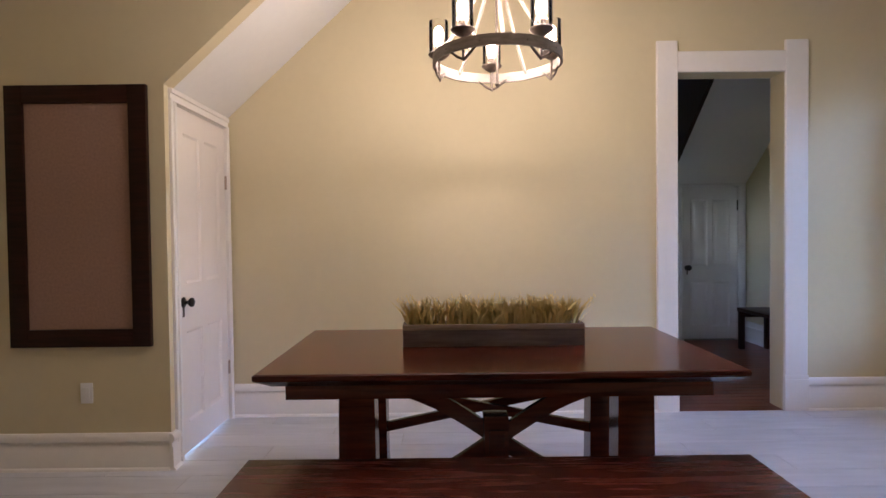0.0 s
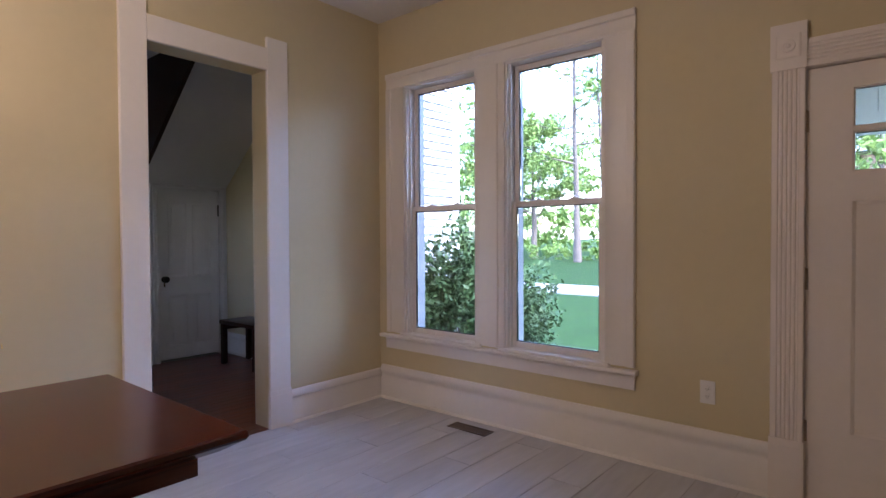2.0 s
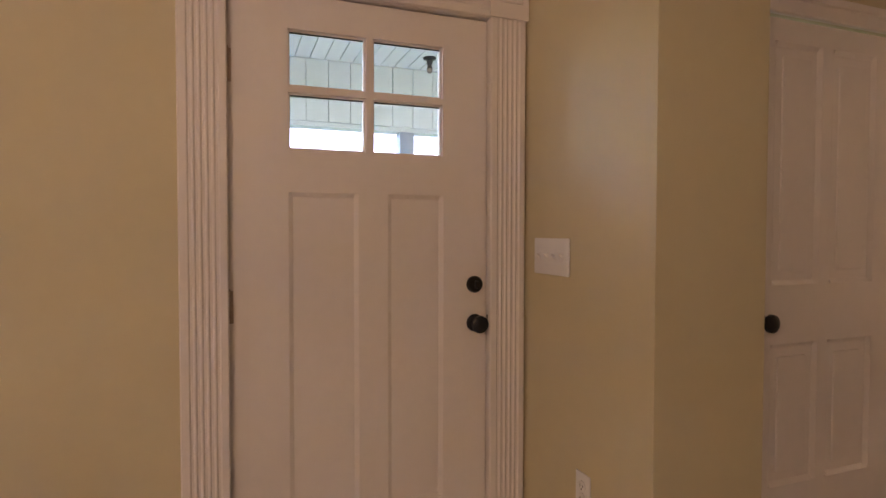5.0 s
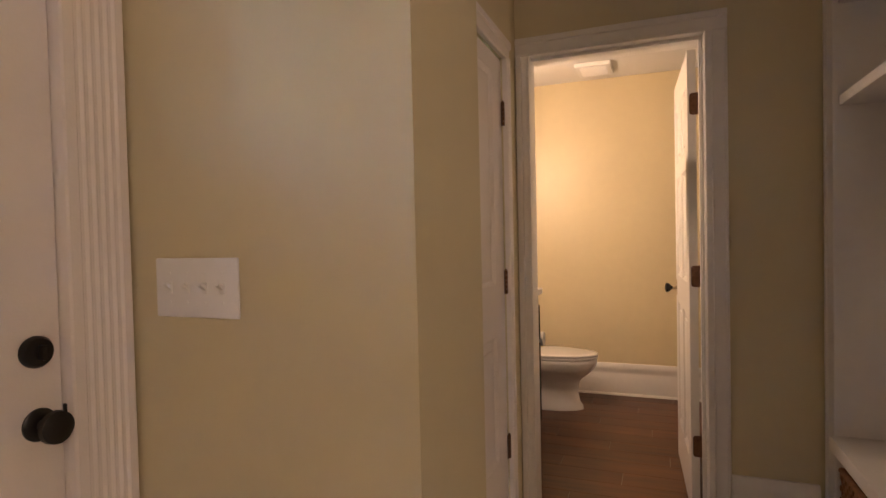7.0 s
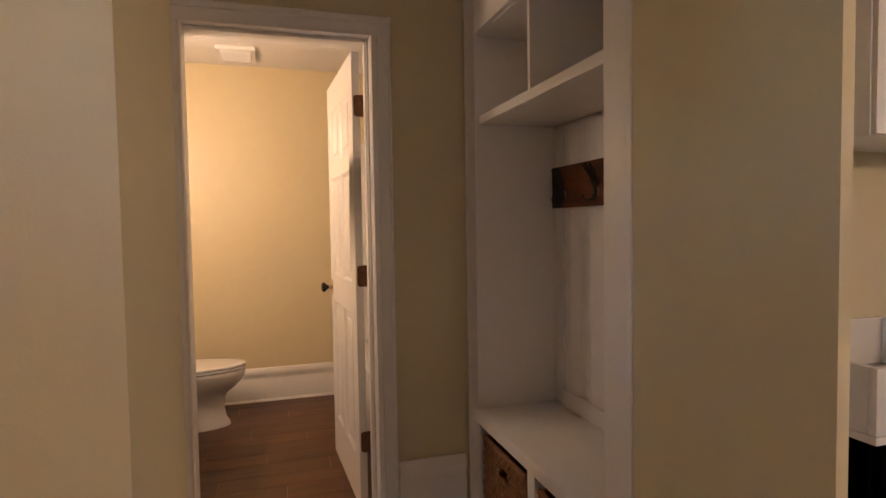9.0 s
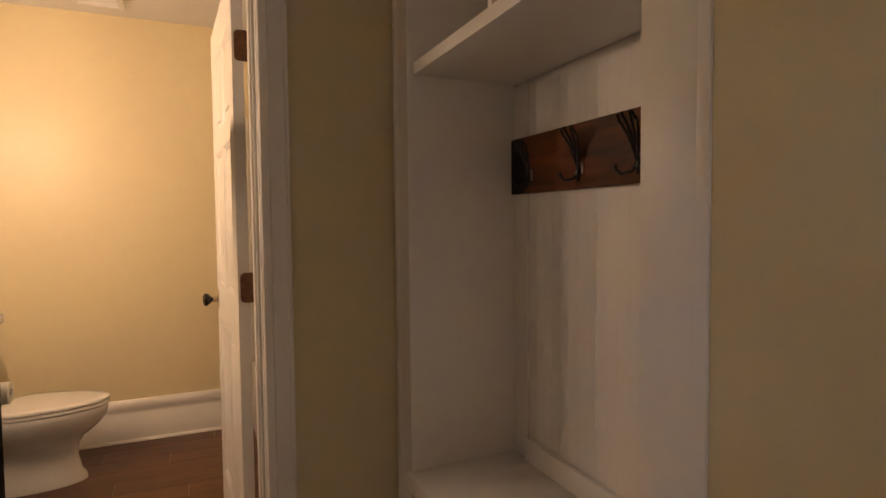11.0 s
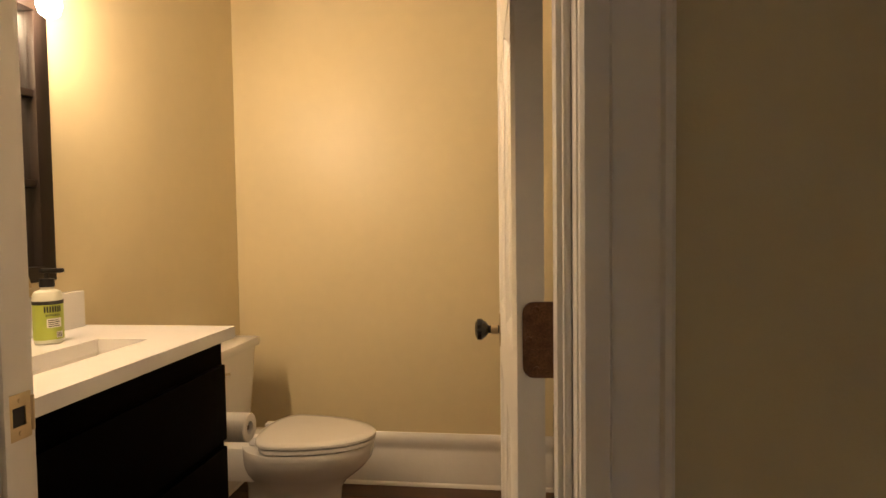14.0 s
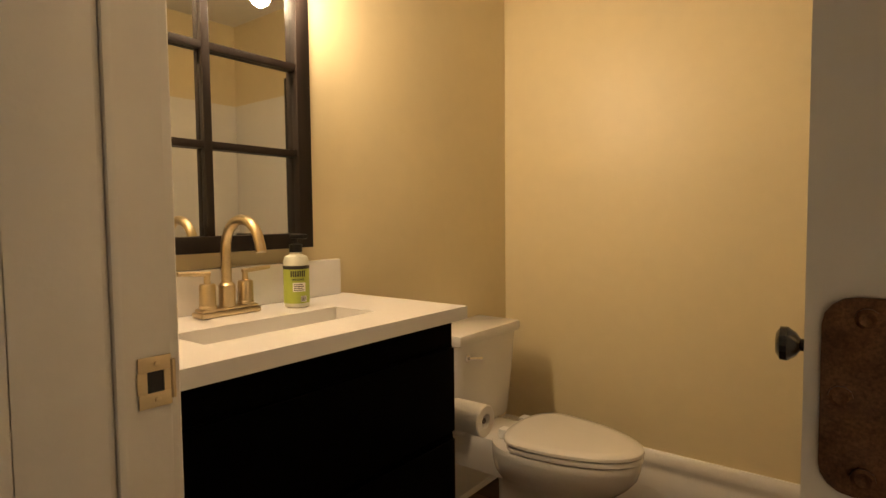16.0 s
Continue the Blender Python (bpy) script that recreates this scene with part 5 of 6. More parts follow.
def basket(m):
    top = thing("storage_basket", "woven brown wicker basket under the bench seat", "basket", m, "baskets under the seat")
    w, d, h, t = 0.42, 0.33, 0.37, 0.012
    bm = bmesh.new()
    rows = 16
    for r in range(rows):
        z0, z1 = 0.004 + r * (h - 0.03) / rows, 0.004 + (r + 1) * (h - 0.03) / rows
        for k in range(20):
            y0, y1 = -w / 2 + k * w / 20, -w / 2 + (k + 1) * w / 20
            if 8 <= k <= 11 and 12 <= r <= 13:
                continue
            o = 0.004 if (r + k) % 2 else 0.0
            box(bm, d / 2 - t + o - 0.004, y0, z0 + 0.0008, d / 2 + o - 0.004, y1, z1 - 0.0008, 0.002)
    for s in (-1, 1):
        box(bm, -d / 2, s * w / 2 - (t if s > 0 else 0), 0.004, d / 2 - t - 0.006, s * w / 2 + (0 if s > 0 else t), h - 0.026)
    box(bm, -d / 2, -w / 2 + t, 0.004, -d / 2 + t, w / 2 - t, h - 0.026)
    box(bm, -d / 2 + t, -w / 2 + t, 0.004, d / 2 - t - 0.006, w / 2 - t, 0.016)
    part("weave", bm, WICKER, top, smooth=None)
    bm = bmesh.new()
    for p0, p1 in (((d / 2 - 0.006, -w / 2), (d / 2 - 0.006, w / 2)), ((-d / 2 + 0.006, -w / 2), (-d / 2 + 0.006, w / 2)), ((-d / 2, -w / 2 + 0.006), (d / 2, -w / 2 + 0.006)), ((-d / 2, w / 2 - 0.006), (d / 2, w / 2 - 0.006))):
        cyl(bm, (*p0, h - 0.014), (*p1, h - 0.014), 0.011, n=10)
    part("rim", bm, WICKER, top)
    return top


b1 = basket(pose(1.845, -0.916, 0.061))
copy_thing(b1, pose(1.845, -0.395, 0.061))

# ---- kitchen corner seen past the wall end ----
kc = thing("sink_cabinet", "black kitchen sink base cabinet below a white apron sink", "cabinet", pose(0, 0, 0))
boxes("body", [(-0.4, SOUTH_K + 0.002, 0.1, 1.35, 0.015, 0.74)], ESPRESSO, kc)
boxes("toe_kick", [(-0.4, SOUTH_K + 0.002, 0.0, 1.33, -0.045, 0.10)], BLACK, kc)
for i in range(3):
    x0 = -0.38 + i * 0.575
    bm = bmesh.new()
    box(bm, x0, 0.0155, 0.13, x0 + 0.56, 0.033, 0.72, 0.003)
    d = part("door", bm, ESPRESSO, kc)
    bm = bmesh.new()
    cyl(bm, (x0 + 0.52, 0.058, 0.50), (x0 + 0.52, 0.058, 0.66), 0.005, n=10)
    cyl(bm, (x0 + 0.52, 0.033, 0.51), (x0 + 0.52, 0.058, 0.51), 0.004, n=8)
    cyl(bm, (x0 + 0.52, 0.033, 0.65), (x0 + 0.52, 0.058, 0.65), 0.004, n=8)
    part("handle", bm, BLACK, d)
ks = thing("apron_sink", "white apron-front kitchen sink with a thick rim", "sink", pose(0, 0, 0))
bm = bmesh.new()
box(bm, 0.57, SOUTH_K + 0.05, 0.742, 1.38, 0.055, 0.765, 0.004)
box(bm, 0.57, 0.03, 0.765, 1.38, 0.055, 0.945, 0.008)
box(bm, 0.57, SOUTH_K + 0.05, 0.765, 1.38, SOUTH_K + 0.075, 0.945, 0.008)
box(bm, 0.57, SOUTH_K + 0.075, 0.765, 0.595, 0.03, 0.945, 0.006)
box(bm, 1.355, SOUTH_K + 0.075, 0.765, 1.38, 0.03, 0.945, 0.006)
part("basin", bm, PORCELAIN, ks)
boxes("drain", [(0.95, -0.28, 0.7655, 1.01, -0.22, 0.769)], CHROME, ks, bevel=0.001)
kt = boxes("worktop", [(-0.45, SOUTH_K + 0.002, 0.742, 0.565, 0.045, 0.785)], QUARTZ, bevel=0.003)
tagged(kt, "white quartz kitchen worktop on black cabinets", "worktop")
ku = thing("wall_cabinet", "white shaker kitchen wall cabinet", "cabinet", pose(0, 0, 0))
boxes("body", [(0.15, SOUTH_K + 0.002, 1.59, 1.03, -0.23, 2.40)], CABINET, ku, bevel=0.002)
for x0 in (0.155, 0.595):
    bm = bmesh.new()
    box(bm, x0, -0.2295, 1.595, x0 + 0.43, -0.222, 2.395)
    for q in ((x0, x0 + 0.06, 1.595, 2.395), (x0 + 0.37, x0 + 0.43, 1.595, 2.395), (x0 + 0.06, x0 + 0.37, 1.595, 1.655), (x0 + 0.06, x0 + 0.37, 2.335, 2.395)):
        box(bm, q[0], -0.2215, q[2], q[1], -0.212, q[3])
    part("door", bm, CABINET, ku)

# ---- bathroom things ----
va = thing("vanity", "near-black espresso bathroom vanity cabinet", "vanity", pose(0, 0, 0))
VX, VY0, VY1, VZ = 3.364, -2.315, -1.515, 0.915
boxes("body", [(VX, VY0, 0.0, BATH_E - 0.002, VY1, VZ - 0.16)], ESPRESSO, va)
boxes("front_rail", [(VX, VY0, VZ - 0.1595, VX + 0.03, VY1, VZ)], ESPRESSO, va)
boxes("side_rail", [(VX + 0.0305, VY0, VZ - 0.1595, BATH_E - 0.002, VY0 + 0.03, VZ)], ESPRESSO, va)
boxes("side_rail", [(VX + 0.0305, VY1 - 0.03, VZ - 0.1595, BATH_E - 0.002, VY1, VZ)], ESPRESSO, va)
for z0, z1, nm in ((0.10, 0.60, "door"), (0.62, 0.845, "drawer_front")):
    bm = bmesh.new()
    box(bm, VX - 0.018, VY0 + 0.012, z0, VX - 0.0005, VY1 - 0.012, z1, 0.003)
    part(nm, bm, ESPRESSO, va)
bm = bmesh.new()
box(bm, VX + 0.003, VY0 - 0.006, 0.62, VX + 0.05, VY0 - 0.0005, 0.845)
box(bm, VX + 0.003, VY0 - 0.006, 0.02, VX + 0.05, VY0 - 0.0005, 0.60)
part("edge_stile", bm, ESPRESSO, va)
vt = thing("countertop", "white quartz vanity countertop with a low backsplash", "countertop", pose(0, 0, 0))
TX, TY0, TY1 = 3.338, -2.353, -1.506
SX0, SX1, SY0, SY1 = 3.476, 3.625, -2.14, -1.68
bm = bmesh.new()
for q in ((TX, TY0, SX0, TY1), (SX1, TY0, BATH_E - 0.002, TY1), (SX0, TY0, SX1, SY0), (SX0, SY1, SX1, TY1)):
    box(bm, q[0], q[1], VZ + 0.001, q[2], q[3], VZ + 0.036)
bmesh.ops.remove_doubles(bm, verts=bm.verts, dist=1e-5)
part("slab", bm, QUARTZ, vt, smooth=None)
boxes("backsplash", [(BATH_E - 0.030, -2.328, VZ + 0.0365, BATH_E - 0.001, TY1, VZ + 0.148)], QUARTZ, vt, bevel=0.002)
bm = bmesh.new()
rings = []
for g, z in ((-0.004, VZ + 0.001), (0.004, VZ - 0.02), (0.010, VZ - 0.055), (0.03, VZ - 0.075)):
    rings.append([bm.verts.new(v) for v in ((SX0 + g, SY0 + g, z), (SX1 - g, SY0 + g, z), (SX1 - g, SY1 - g, z), (SX0 + g, SY1 - g, z))])
for a, b in zip(rings, rings[1:]):
    for i in range(4):
        bm.faces.new((a[i], a[(i + 1) % 4], b[(i + 1) % 4], b[i]))
bm.faces.new(rings[-1])
part("undermount_basin", bm, PORCELAIN, vt)

fa = thing("faucet", "brushed champagne brass two-handle gooseneck faucet", "faucet", pose(3.755, -1.897, VZ + 0.0365))
bm = bmesh.new()
box(bm, -0.026, -0.082, 0, 0.026, 0.082, 0.014, 0.006)
box(bm, -0.021, -0.076, 0.014, 0.021, 0.076, 0.022, 0.004)
part("deck_plate", bm, BRASS, fa)
bm = bmesh.new()
pts = [(0, 0, 0.02), (0, 0, 0.12)] + [(-0.074 + 0.074 * math.cos(a), 0, 0.165 + 0.074 * math.sin(a)) for a in [k * math.pi / 12 for k in range(0, 12)]] + [(-0.152, 0, 0.162)]
tube(bm, pts, 0.0125, 14)
lathe(bm, [(0.020, 0.018), (0.020, 0.075), (0.016, 0.080), (0.0128, 0.082)], (0, 0, 0), (0, 0, 1), 20)
part("spout", bm, BRASS, fa)
for s in (-1, 1):
    bm = bmesh.new()
    lathe(bm, [(0.021, 0.020), (0.021, 0.028), (0.0195, 0.030), (0.0195, 0.078), (0.017, 0.082), (0.008, 0.083), (0.007, 0.106)], (0, s * 0.052, 0), (0, 0, 1), 20)
    h = part("handle", bm, BRASS, fa)
    bm = bmesh.new()
    cyl(bm, (0, s * 0.045, 0.106), (0.0, s * 0.125, 0.112), 0.0062, 0.0055, 12)
    part("lever", bm, BRASS, h)

so = thing("soap_bottle", "lime-labelled pump bottle of hand soap", "soap bottle", pose(3.718, -2.082, VZ + 0.0365))
bm = bmesh.new()
lathe(bm, [(0.030, 0), (0.034, 0.004), (0.034, 0.125), (0.030, 0.137), (0.016, 0.143), (0.0155, 0.150)], (0, 0, 0), (0, 0, 1), 28)
body = part("bottle", bm, SOAP_BODY, so)
bm = bmesh.new()
lathe(bm, [(0.0345, 0.012), (0.0345, 0.113)], (0, 0, 0), (0, 0, 1), 28)
lab = part("wrap_label", bm, SOAP_GREEN, body, "lime green wrap label")
bm = bmesh.new()
lathe(bm, [(0.0352, 0.104), (0.0352, 0.1135)], (0, 0, 0), (0, 0, 1), 28)
part("label_band", bm, INK, body)
bm = bmesh.new()
lathe(bm, [(0.0175, 0.149), (0.0175, 0.170), (0.006, 0.172), (0.005, 0.188)], (0, 0, 0), (0, 0, 1), 18)
box(bm, -0.045, -0.010, 0.186, 0.014, 0.010, 0.198, 0.004)
part("pump", bm, BLACK, so, "black pump head")
bm = bmesh.new()


def arc_strip(bm, a0, a1, z0, z1, r=0.0354):
    n = 6
    lo = [bm.verts.new((r * math.cos(a0 + (a1 - a0) * k / n), r * math.sin(a0 + (a1 - a0) * k / n), z0)) for k in range(n + 1)]
    hi = [bm.verts.new((v.co.x, v.co.y, z1)) for v in lo]
    for k in range(n):
        bm.faces.new((lo[k], lo[k + 1], hi[k + 1], hi[k]))


for k in range(7):
    arc_strip(bm, 2.05 + k * 0.17, 2.05 + k * 0.17 + 0.11, 0.084, 0.100)
for k in range(8):
    arc_strip(bm, 2.15 + k * 0.12, 2.15 + k * 0.12 + 0.06, 0.074, 0.079)
part("lettering", bm, INK, body, "dark marks in place of the brand name", smooth=None)
bm = bmesh.new()
arc_strip(bm, 2.2, 3.2, 0.044, 0.068, 0.0353)
arc_strip(bm, 2.8, 3.3, 0.016, 0.032, 0.0353)
part("label_panel", bm, PAPER, body, "white text panel", smooth=None)
bm = bmesh.new()
for k in range(4):
    arc_strip(bm, 2.3, 3.05 - 0.1 * (k % 2), 0.047 + 0.005 * k, 0.049 + 0.005 * k, 0.0357)
for k in range(8):
    arc_strip(bm, 2.84 + 0.05 * k, 2.865 + 0.05 * k, 0.018, 0.030, 0.0357)
part("small_print", bm, INK, body, smooth=None)

# mirror with mullions
mi = thing("mirror", "black window-pane wall mirror above the vanity", "mirror", pose(BATH_E - 0.001, -1.893, 0))
MY, MZ0, MZ1 = 0.322, 1.106, 1.90
boxes("glass", [(-0.012, -MY + 0.02, MZ0 + 0.02, -0.008, MY - 0.02, MZ1 - 0.02)], SILVER, mi, "silvered mirror glass")
boxes("backing", [(-0.0075, -MY + 0.02, MZ0 + 0.02, 0.0, MY - 0.02, MZ1 - 0.02)], BLACK, mi)
for q in ((-MY, -MY + 0.047, MZ0, MZ1), (MY - 0.047, MY, MZ0, MZ1)):
    boxes("frame_stile", [(-0.038, q[0], q[2], -0.0005, q[1], q[3])], MIRROR_FRAME, mi, bevel=0.002)
for a, b in ((MZ0, MZ0 + 0.042), (MZ1 - 0.042, MZ1)):
    boxes("frame_rail", [(-0.045, -MY + 0.047, a, -0.0005, MY - 0.047, b)], MIRROR_FRAME, mi, bevel=0.002)
boxes("mullion", [(-0.032, -0.011, MZ0 + 0.042, -0.0125, 0.011, MZ1 - 0.042)], MIRROR_FRAME, mi, bevel=0.002)
for z in (1.381, 1.630):
    for a, b in ((-MY + 0.047, -0.011), (0.011, MY - 0.047)):
        boxes("mullion", [(-0.031, a, z - 0.010, -0.0125, b, z + 0.010)], MIRROR_FRAME, mi, bevel=0.002)

# vanity light
vl = thing("vanity_light", "three-bulb bronze vanity light above the mirror, lit", "wall lamp", pose(0, 0, 0))
bm = bmesh.new()
box(bm, BATH_E - 0.025, -1.98, 2.03, BATH_E - 0.001, -1.82, 2.13, 0.004)
cyl(bm, (3.77, -2.19, 2.075), (3.77, -1.61, 2.075), 0.010, n=12)
cyl(bm, (BATH_E - 0.02, -1.90, 2.075), (3.77, -1.90, 2.075), 0.011, n=12)
part("bar", bm, IRON, vl)
for x, y, z in VANITY_BULBS:
    bm = bmesh.new()
    tube(bm, [(3.77, y, 2.072), (3.75, y, 2.065), (3.73, y, 2.03), (3.73, y, 1.95)], 0.008, 8)
    lathe(bm, [(0.012, 0), (0.022, 0.01), (0.022, 0.04), (0.012, 0.05)], (3.73, y, 1.92), (0, 0, 1), 16)
    part("socket", bm, IRON, vl)
    bm = bmesh.new()
    lathe(bm, [(0.006, -0.07), (0.024, -0.058), (0.031, -0.035), (0.027, -0.008), (0.014, 0.022), (0.012, 0.032)], (x, y, 1.89), (0, 0, 1), 20)
    g = part("bulb", bm, BULB, vl, "glowing warm bulb")
    g.visible_shadow = False

# toilet
to = thing("toilet", "white porcelain two-piece toilet with closed lid", "toilet", pose(3.42, -2.925, 0))


def oval(bm, rings, n=36, front=-0.36, back=0.10):
    """Stacked egg-shaped rings: (z, width, reach of the front, reach of the back)."""
    loops = []
    for z, w, f, b in rings:
        lp = []
        for k in range(n):
            a = 2 * math.pi * k / n
            c, s = math.cos(a), math.sin(a)
            x = c * (b if c > 0 else f)
            e = 0.85 if c > 0 else 1.0
            lp.append(bm.verts.new((x, math.copysign(abs(s) ** e, s) * w, z)))
        loops.append(lp)
    for a, b in zip(loops, loops[1:]):
        for k in range(n):
            bm.faces.new((a[k], a[(k + 1) % n], b[(k + 1) % n], b[k]))
    bm.faces.new(list(reversed(loops[0])))
    bm.faces.new(loops[-1])


bm = bmesh.new()
oval(bm, [(0.0, 0.118, 0.262, 0.19), (0.025, 0.116, 0.258, 0.19), (0.055, 0.102, 0.238, 0.18), (0.13, 0.090, 0.222, 0.17), (0.19, 0.092, 0.228, 0.17), (0.225, 0.108, 0.250, 0.17), (0.255, 0.138, 0.290, 0.17), (0.285, 0.162, 0.325, 0.17), (0.32, 0.178, 0.352, 0.17), (0.352, 0.184, 0.361, 0.17), (0.372, 0.185, 0.363, 0.17), (0.379, 0.181, 0.359, 0.17)])
part("bowl", bm, PORCELAIN, to, smooth=60)
bm = bmesh.new()
box(bm, 0.08, -0.115, 0.24, 0.41, 0.115, 0.380, 0.02)
part("tank_shelf", bm, PORCELAIN, to)
bm = bmesh.new()
oval(bm, [(0.381, 0.178, 0.362, 0.085), (0.385, 0.184, 0.369, 0.09), (0.395, 0.185, 0.370, 0.09), (0.400, 0.182, 0.367, 0.09)])
part("seat_ring", bm, PORCELAIN, to, smooth=50)
bm = bmesh.new()
oval(bm, [(0.4035, 0.183, 0.366, 0.10), (0.407, 0.187, 0.371, 0.104), (0.416, 0.186, 0.370, 0.103), (0.421, 0.178, 0.36, 0.098), (0.423, 0.15, 0.32, 0.08)])
part("lid", bm, PORCELAIN, to, smooth=50)
for s in (-1, 1):
    boxes("seat_hinge", [(0.085, s * 0.075 - 0.02, 0.385, 0.125, s * 0.075 + 0.02, 0.418)], PLASTIC, to, bevel=0.006)
bm = bmesh.new()
rings = []
for z, x0, hw in ((0.380, 0.245, 0.165), (0.395, 0.237, 0.175), (0.56, 0.227, 0.192), (0.722, 0.22, 0.205)):
    rings.append((z, x0, hw))
loops = []
for z, x0, hw in rings:
    x1 = 0.418
    r = 0.03
    lp = []
    for cx, cy, a0 in ((x0 + r, -hw + r, 180), (x1 - r, -hw + r, 270), (x1 - r, hw - r, 0), (x0 + r, hw - r, 90)):
        for k in range(5):
            a = radians(a0 + 22.5 * k)
            lp.append(bm.verts.new((cx + r * math.cos(a), cy + r * math.sin(a), z)))
    loops.append(lp)
for a, b in zip(loops, loops[1:]):
    for k in range(len(a)):
        bm.faces.new((a[k], a[(k + 1) % len(a)], b[(k + 1) % len(a)], b[k]))
bm.faces.new(list(reversed(loops[0])))
bm.faces.new(loops[-1])
part("tank", bm, PORCELAIN, to, smooth=50)
bm = bmesh.new()
box(bm, 0.205, -0.212, 0.723, 0.422, 0.212, 0.768, 0.016)
part("tank_lid", bm, PORCELAIN, to, smooth=50)
bm = bmesh.new()
lathe(bm, [(0.014, 0), (0.014, 0.006), (0.006, 0.010)], (0.224, 0.15, 0.675), (-1, 0, 0), 16)
cyl(bm, (0.214, 0.15, 0.675), (0.202, 0.085, 0.665), 0.006, 0.008, 10)
part("flush_lever", bm, CHROME, to, "chrome flush lever")

tp = thing("toilet_paper", "white toilet paper roll on a dark holder", "toilet paper", pose(3.41, VY0 - 0.0005, 0.595))
bm = bmesh.new()
k = 28
loops = [[bm.verts.new((y + 0.13, -0.150 + r * math.cos(2 * math.pi * j / k), r * math.sin(2 * math.pi * j / k))) for j in range(k)] for r, y in ((0.047, -0.075), (0.047, -0.183), (0.044, -0.186), (0.021, -0.186), (0.020, -0.075))]
for p, q in zip(loops, loops[1:] + loops[:1]):
    for j in range(k):
        bm.faces.new((p[j], p[(j + 1) % k], q[(j + 1) % k], q[j]))
part("roll", bm, PAPER, tp)
bm = bmesh.new()
cyl(bm, (0.068, 0, 0), (0.068, -0.150, 0), 0.008, n=12)
cyl(bm, (0.076, -0.150, 0), (-0.05, -0.150, 0), 0.008, n=12)
lathe(bm, [(0.024, 0), (0.024, 0.006), (0.010, 0.012)], (0.068, 0, 0), (0, -1, 0), 20)
part("holder", bm, IRON, tp)
wl = thing("water_supply", "dark braided water supply hose beside the toilet", "hose", pose(0, 0, 0))
bm = bmesh.new()
tube(bm, [(3.74, -2.79, 0.40), (3.70, -2.66, 0.34), (3.64, -2.56, 0.24), (3.66, -2.54, 0.14), (3.74, -2.56, 0.10), (3.815, -2.56, 0.10)], 0.006, 8)
part("hose", bm, IRON, wl)
bm = bmesh.new()
cyl(bm, (3.79, -2.56, 0.10), (BATH_E - 0.001, -2.56, 0.10), 0.012, n=12)
part("valve", bm, CHROME, wl)

# ceiling fan grille
fn = thing("exhaust_fan", "square cream ceiling exhaust fan cover with slats", "vent", pose(3.055, -3.02, BATH_Z))
boxes("cover", [(-0.125, -0.15, -0.034, 0.125, 0.15, -0.001)], PLASTIC, fn, bevel=0.010)
for i in range(9):
    boxes("slat", [(-0.095, -0.112 + i * 0.027, -0.0385, 0.095, -0.100 + i * 0.027, -0.0335)], PLASTIC, fn)

# shower seen in the mirror
sh = thing("shower_surround", "glossy white shower surround on the far bathroom wall", "shower", pose(0, 0, 0))
boxes("back_panel", [(BATH_W + 0.001, BATH_S + 0.001, 0.30, BATH_W + 0.016, -1.75, 1.98)], SHOWER, sh, bevel=0.003)
boxes("side_panel", [(BATH_W + 0.016, BATH_S + 0.001, 0.30, 2.30, BATH_S + 0.016, 1.98)], SHOWER, sh, bevel=0.003)
boxes("frame_post", [(2.378, -3.26, 0.0, 2.408, -3.22, 2.03)], BLACK, sh, "black metal shower door post", bevel=0.003)
boxes("tub_front", [(2.27, BATH_S + 0.03, 0.0, 2.31, -2.0, 0.42)], SHOWER, sh, bevel=0.006)
boxes("tub_rim", [(BATH_W + 0.016, BATH_S + 0.017, 0.36, 2.27, -1.75, 0.42)], SHOWER, sh, bevel=0.006)
bm = bmesh.new()
tube(bm, [(BATH_W + 0.017, -1.90, 1.98), (BATH_W + 0.10, -1.90, 2.02), (BATH_W + 0.17, -1.90, 1.97)], 0.008, 8)
lathe(bm, [(0.012, 0), (0.018, 0.03), (0.042, 0.055), (0.042, 0.065)], (BATH_W + 0.16, -1.90, 1.98), (0.6, 0, -0.8), 20)
part("shower_head", bm, CHROME, sh, "chrome shower head")
rk = thing("towel_rack", "narrow warm brown wooden towel rack behind the bathroom door", "towel rack", pose(2.05, END_BACK - 0.013, 0))
for x in (-0.12, 0.20):
    boxes("post", [(x - 0.022, -0.05, 0.55, x + 0.022, -0.001, 1.72)], RACK_WOOD, rk, bevel=0.002)
for z in (0.72, 0.98, 1.24, 1.50):
    boxes("rung", [(-0.098, -0.035, z - 0.02, 0.178, -0.012, z + 0.02)], RACK_WOOD, rk, bevel=0.002)

# ---- outside ----
GZ = -0.62
bm = bmesh.new()
bmesh.ops.create_grid(bm, x_segments=40, y_segments=40, size=260, matrix=Matrix.Translation((150, 0, GZ)))
for v in bm.verts:
    d = math.hypot(v.co.x - 4, v.co.y)
    v.co.z += 0.5 * min(1, max(0, d - 20) / 40) * (0.5 + noise.noise(v.co * 0.03))
setting(part("ground", bm, GRASS, smooth=60), "green mown lawn with worn patches", "lawn")
setting(boxes("foundation", [(WEST - 0.1, END_BACK - 2.0, GZ - 0.1, EAST + 0.2, HALL_N, -0.125)], CONCRETE), "grey house foundation", "foundation")
bm = bmesh.new()
pts = []
for k in range(25):
    u = k / 24
    x = 6.2 + 11 * u
    y = 2.6 + 2.2 * math.sin(u * 1.9) + 0.4 * u
    pts.append((x, y))
vl_, vr_ = [], []
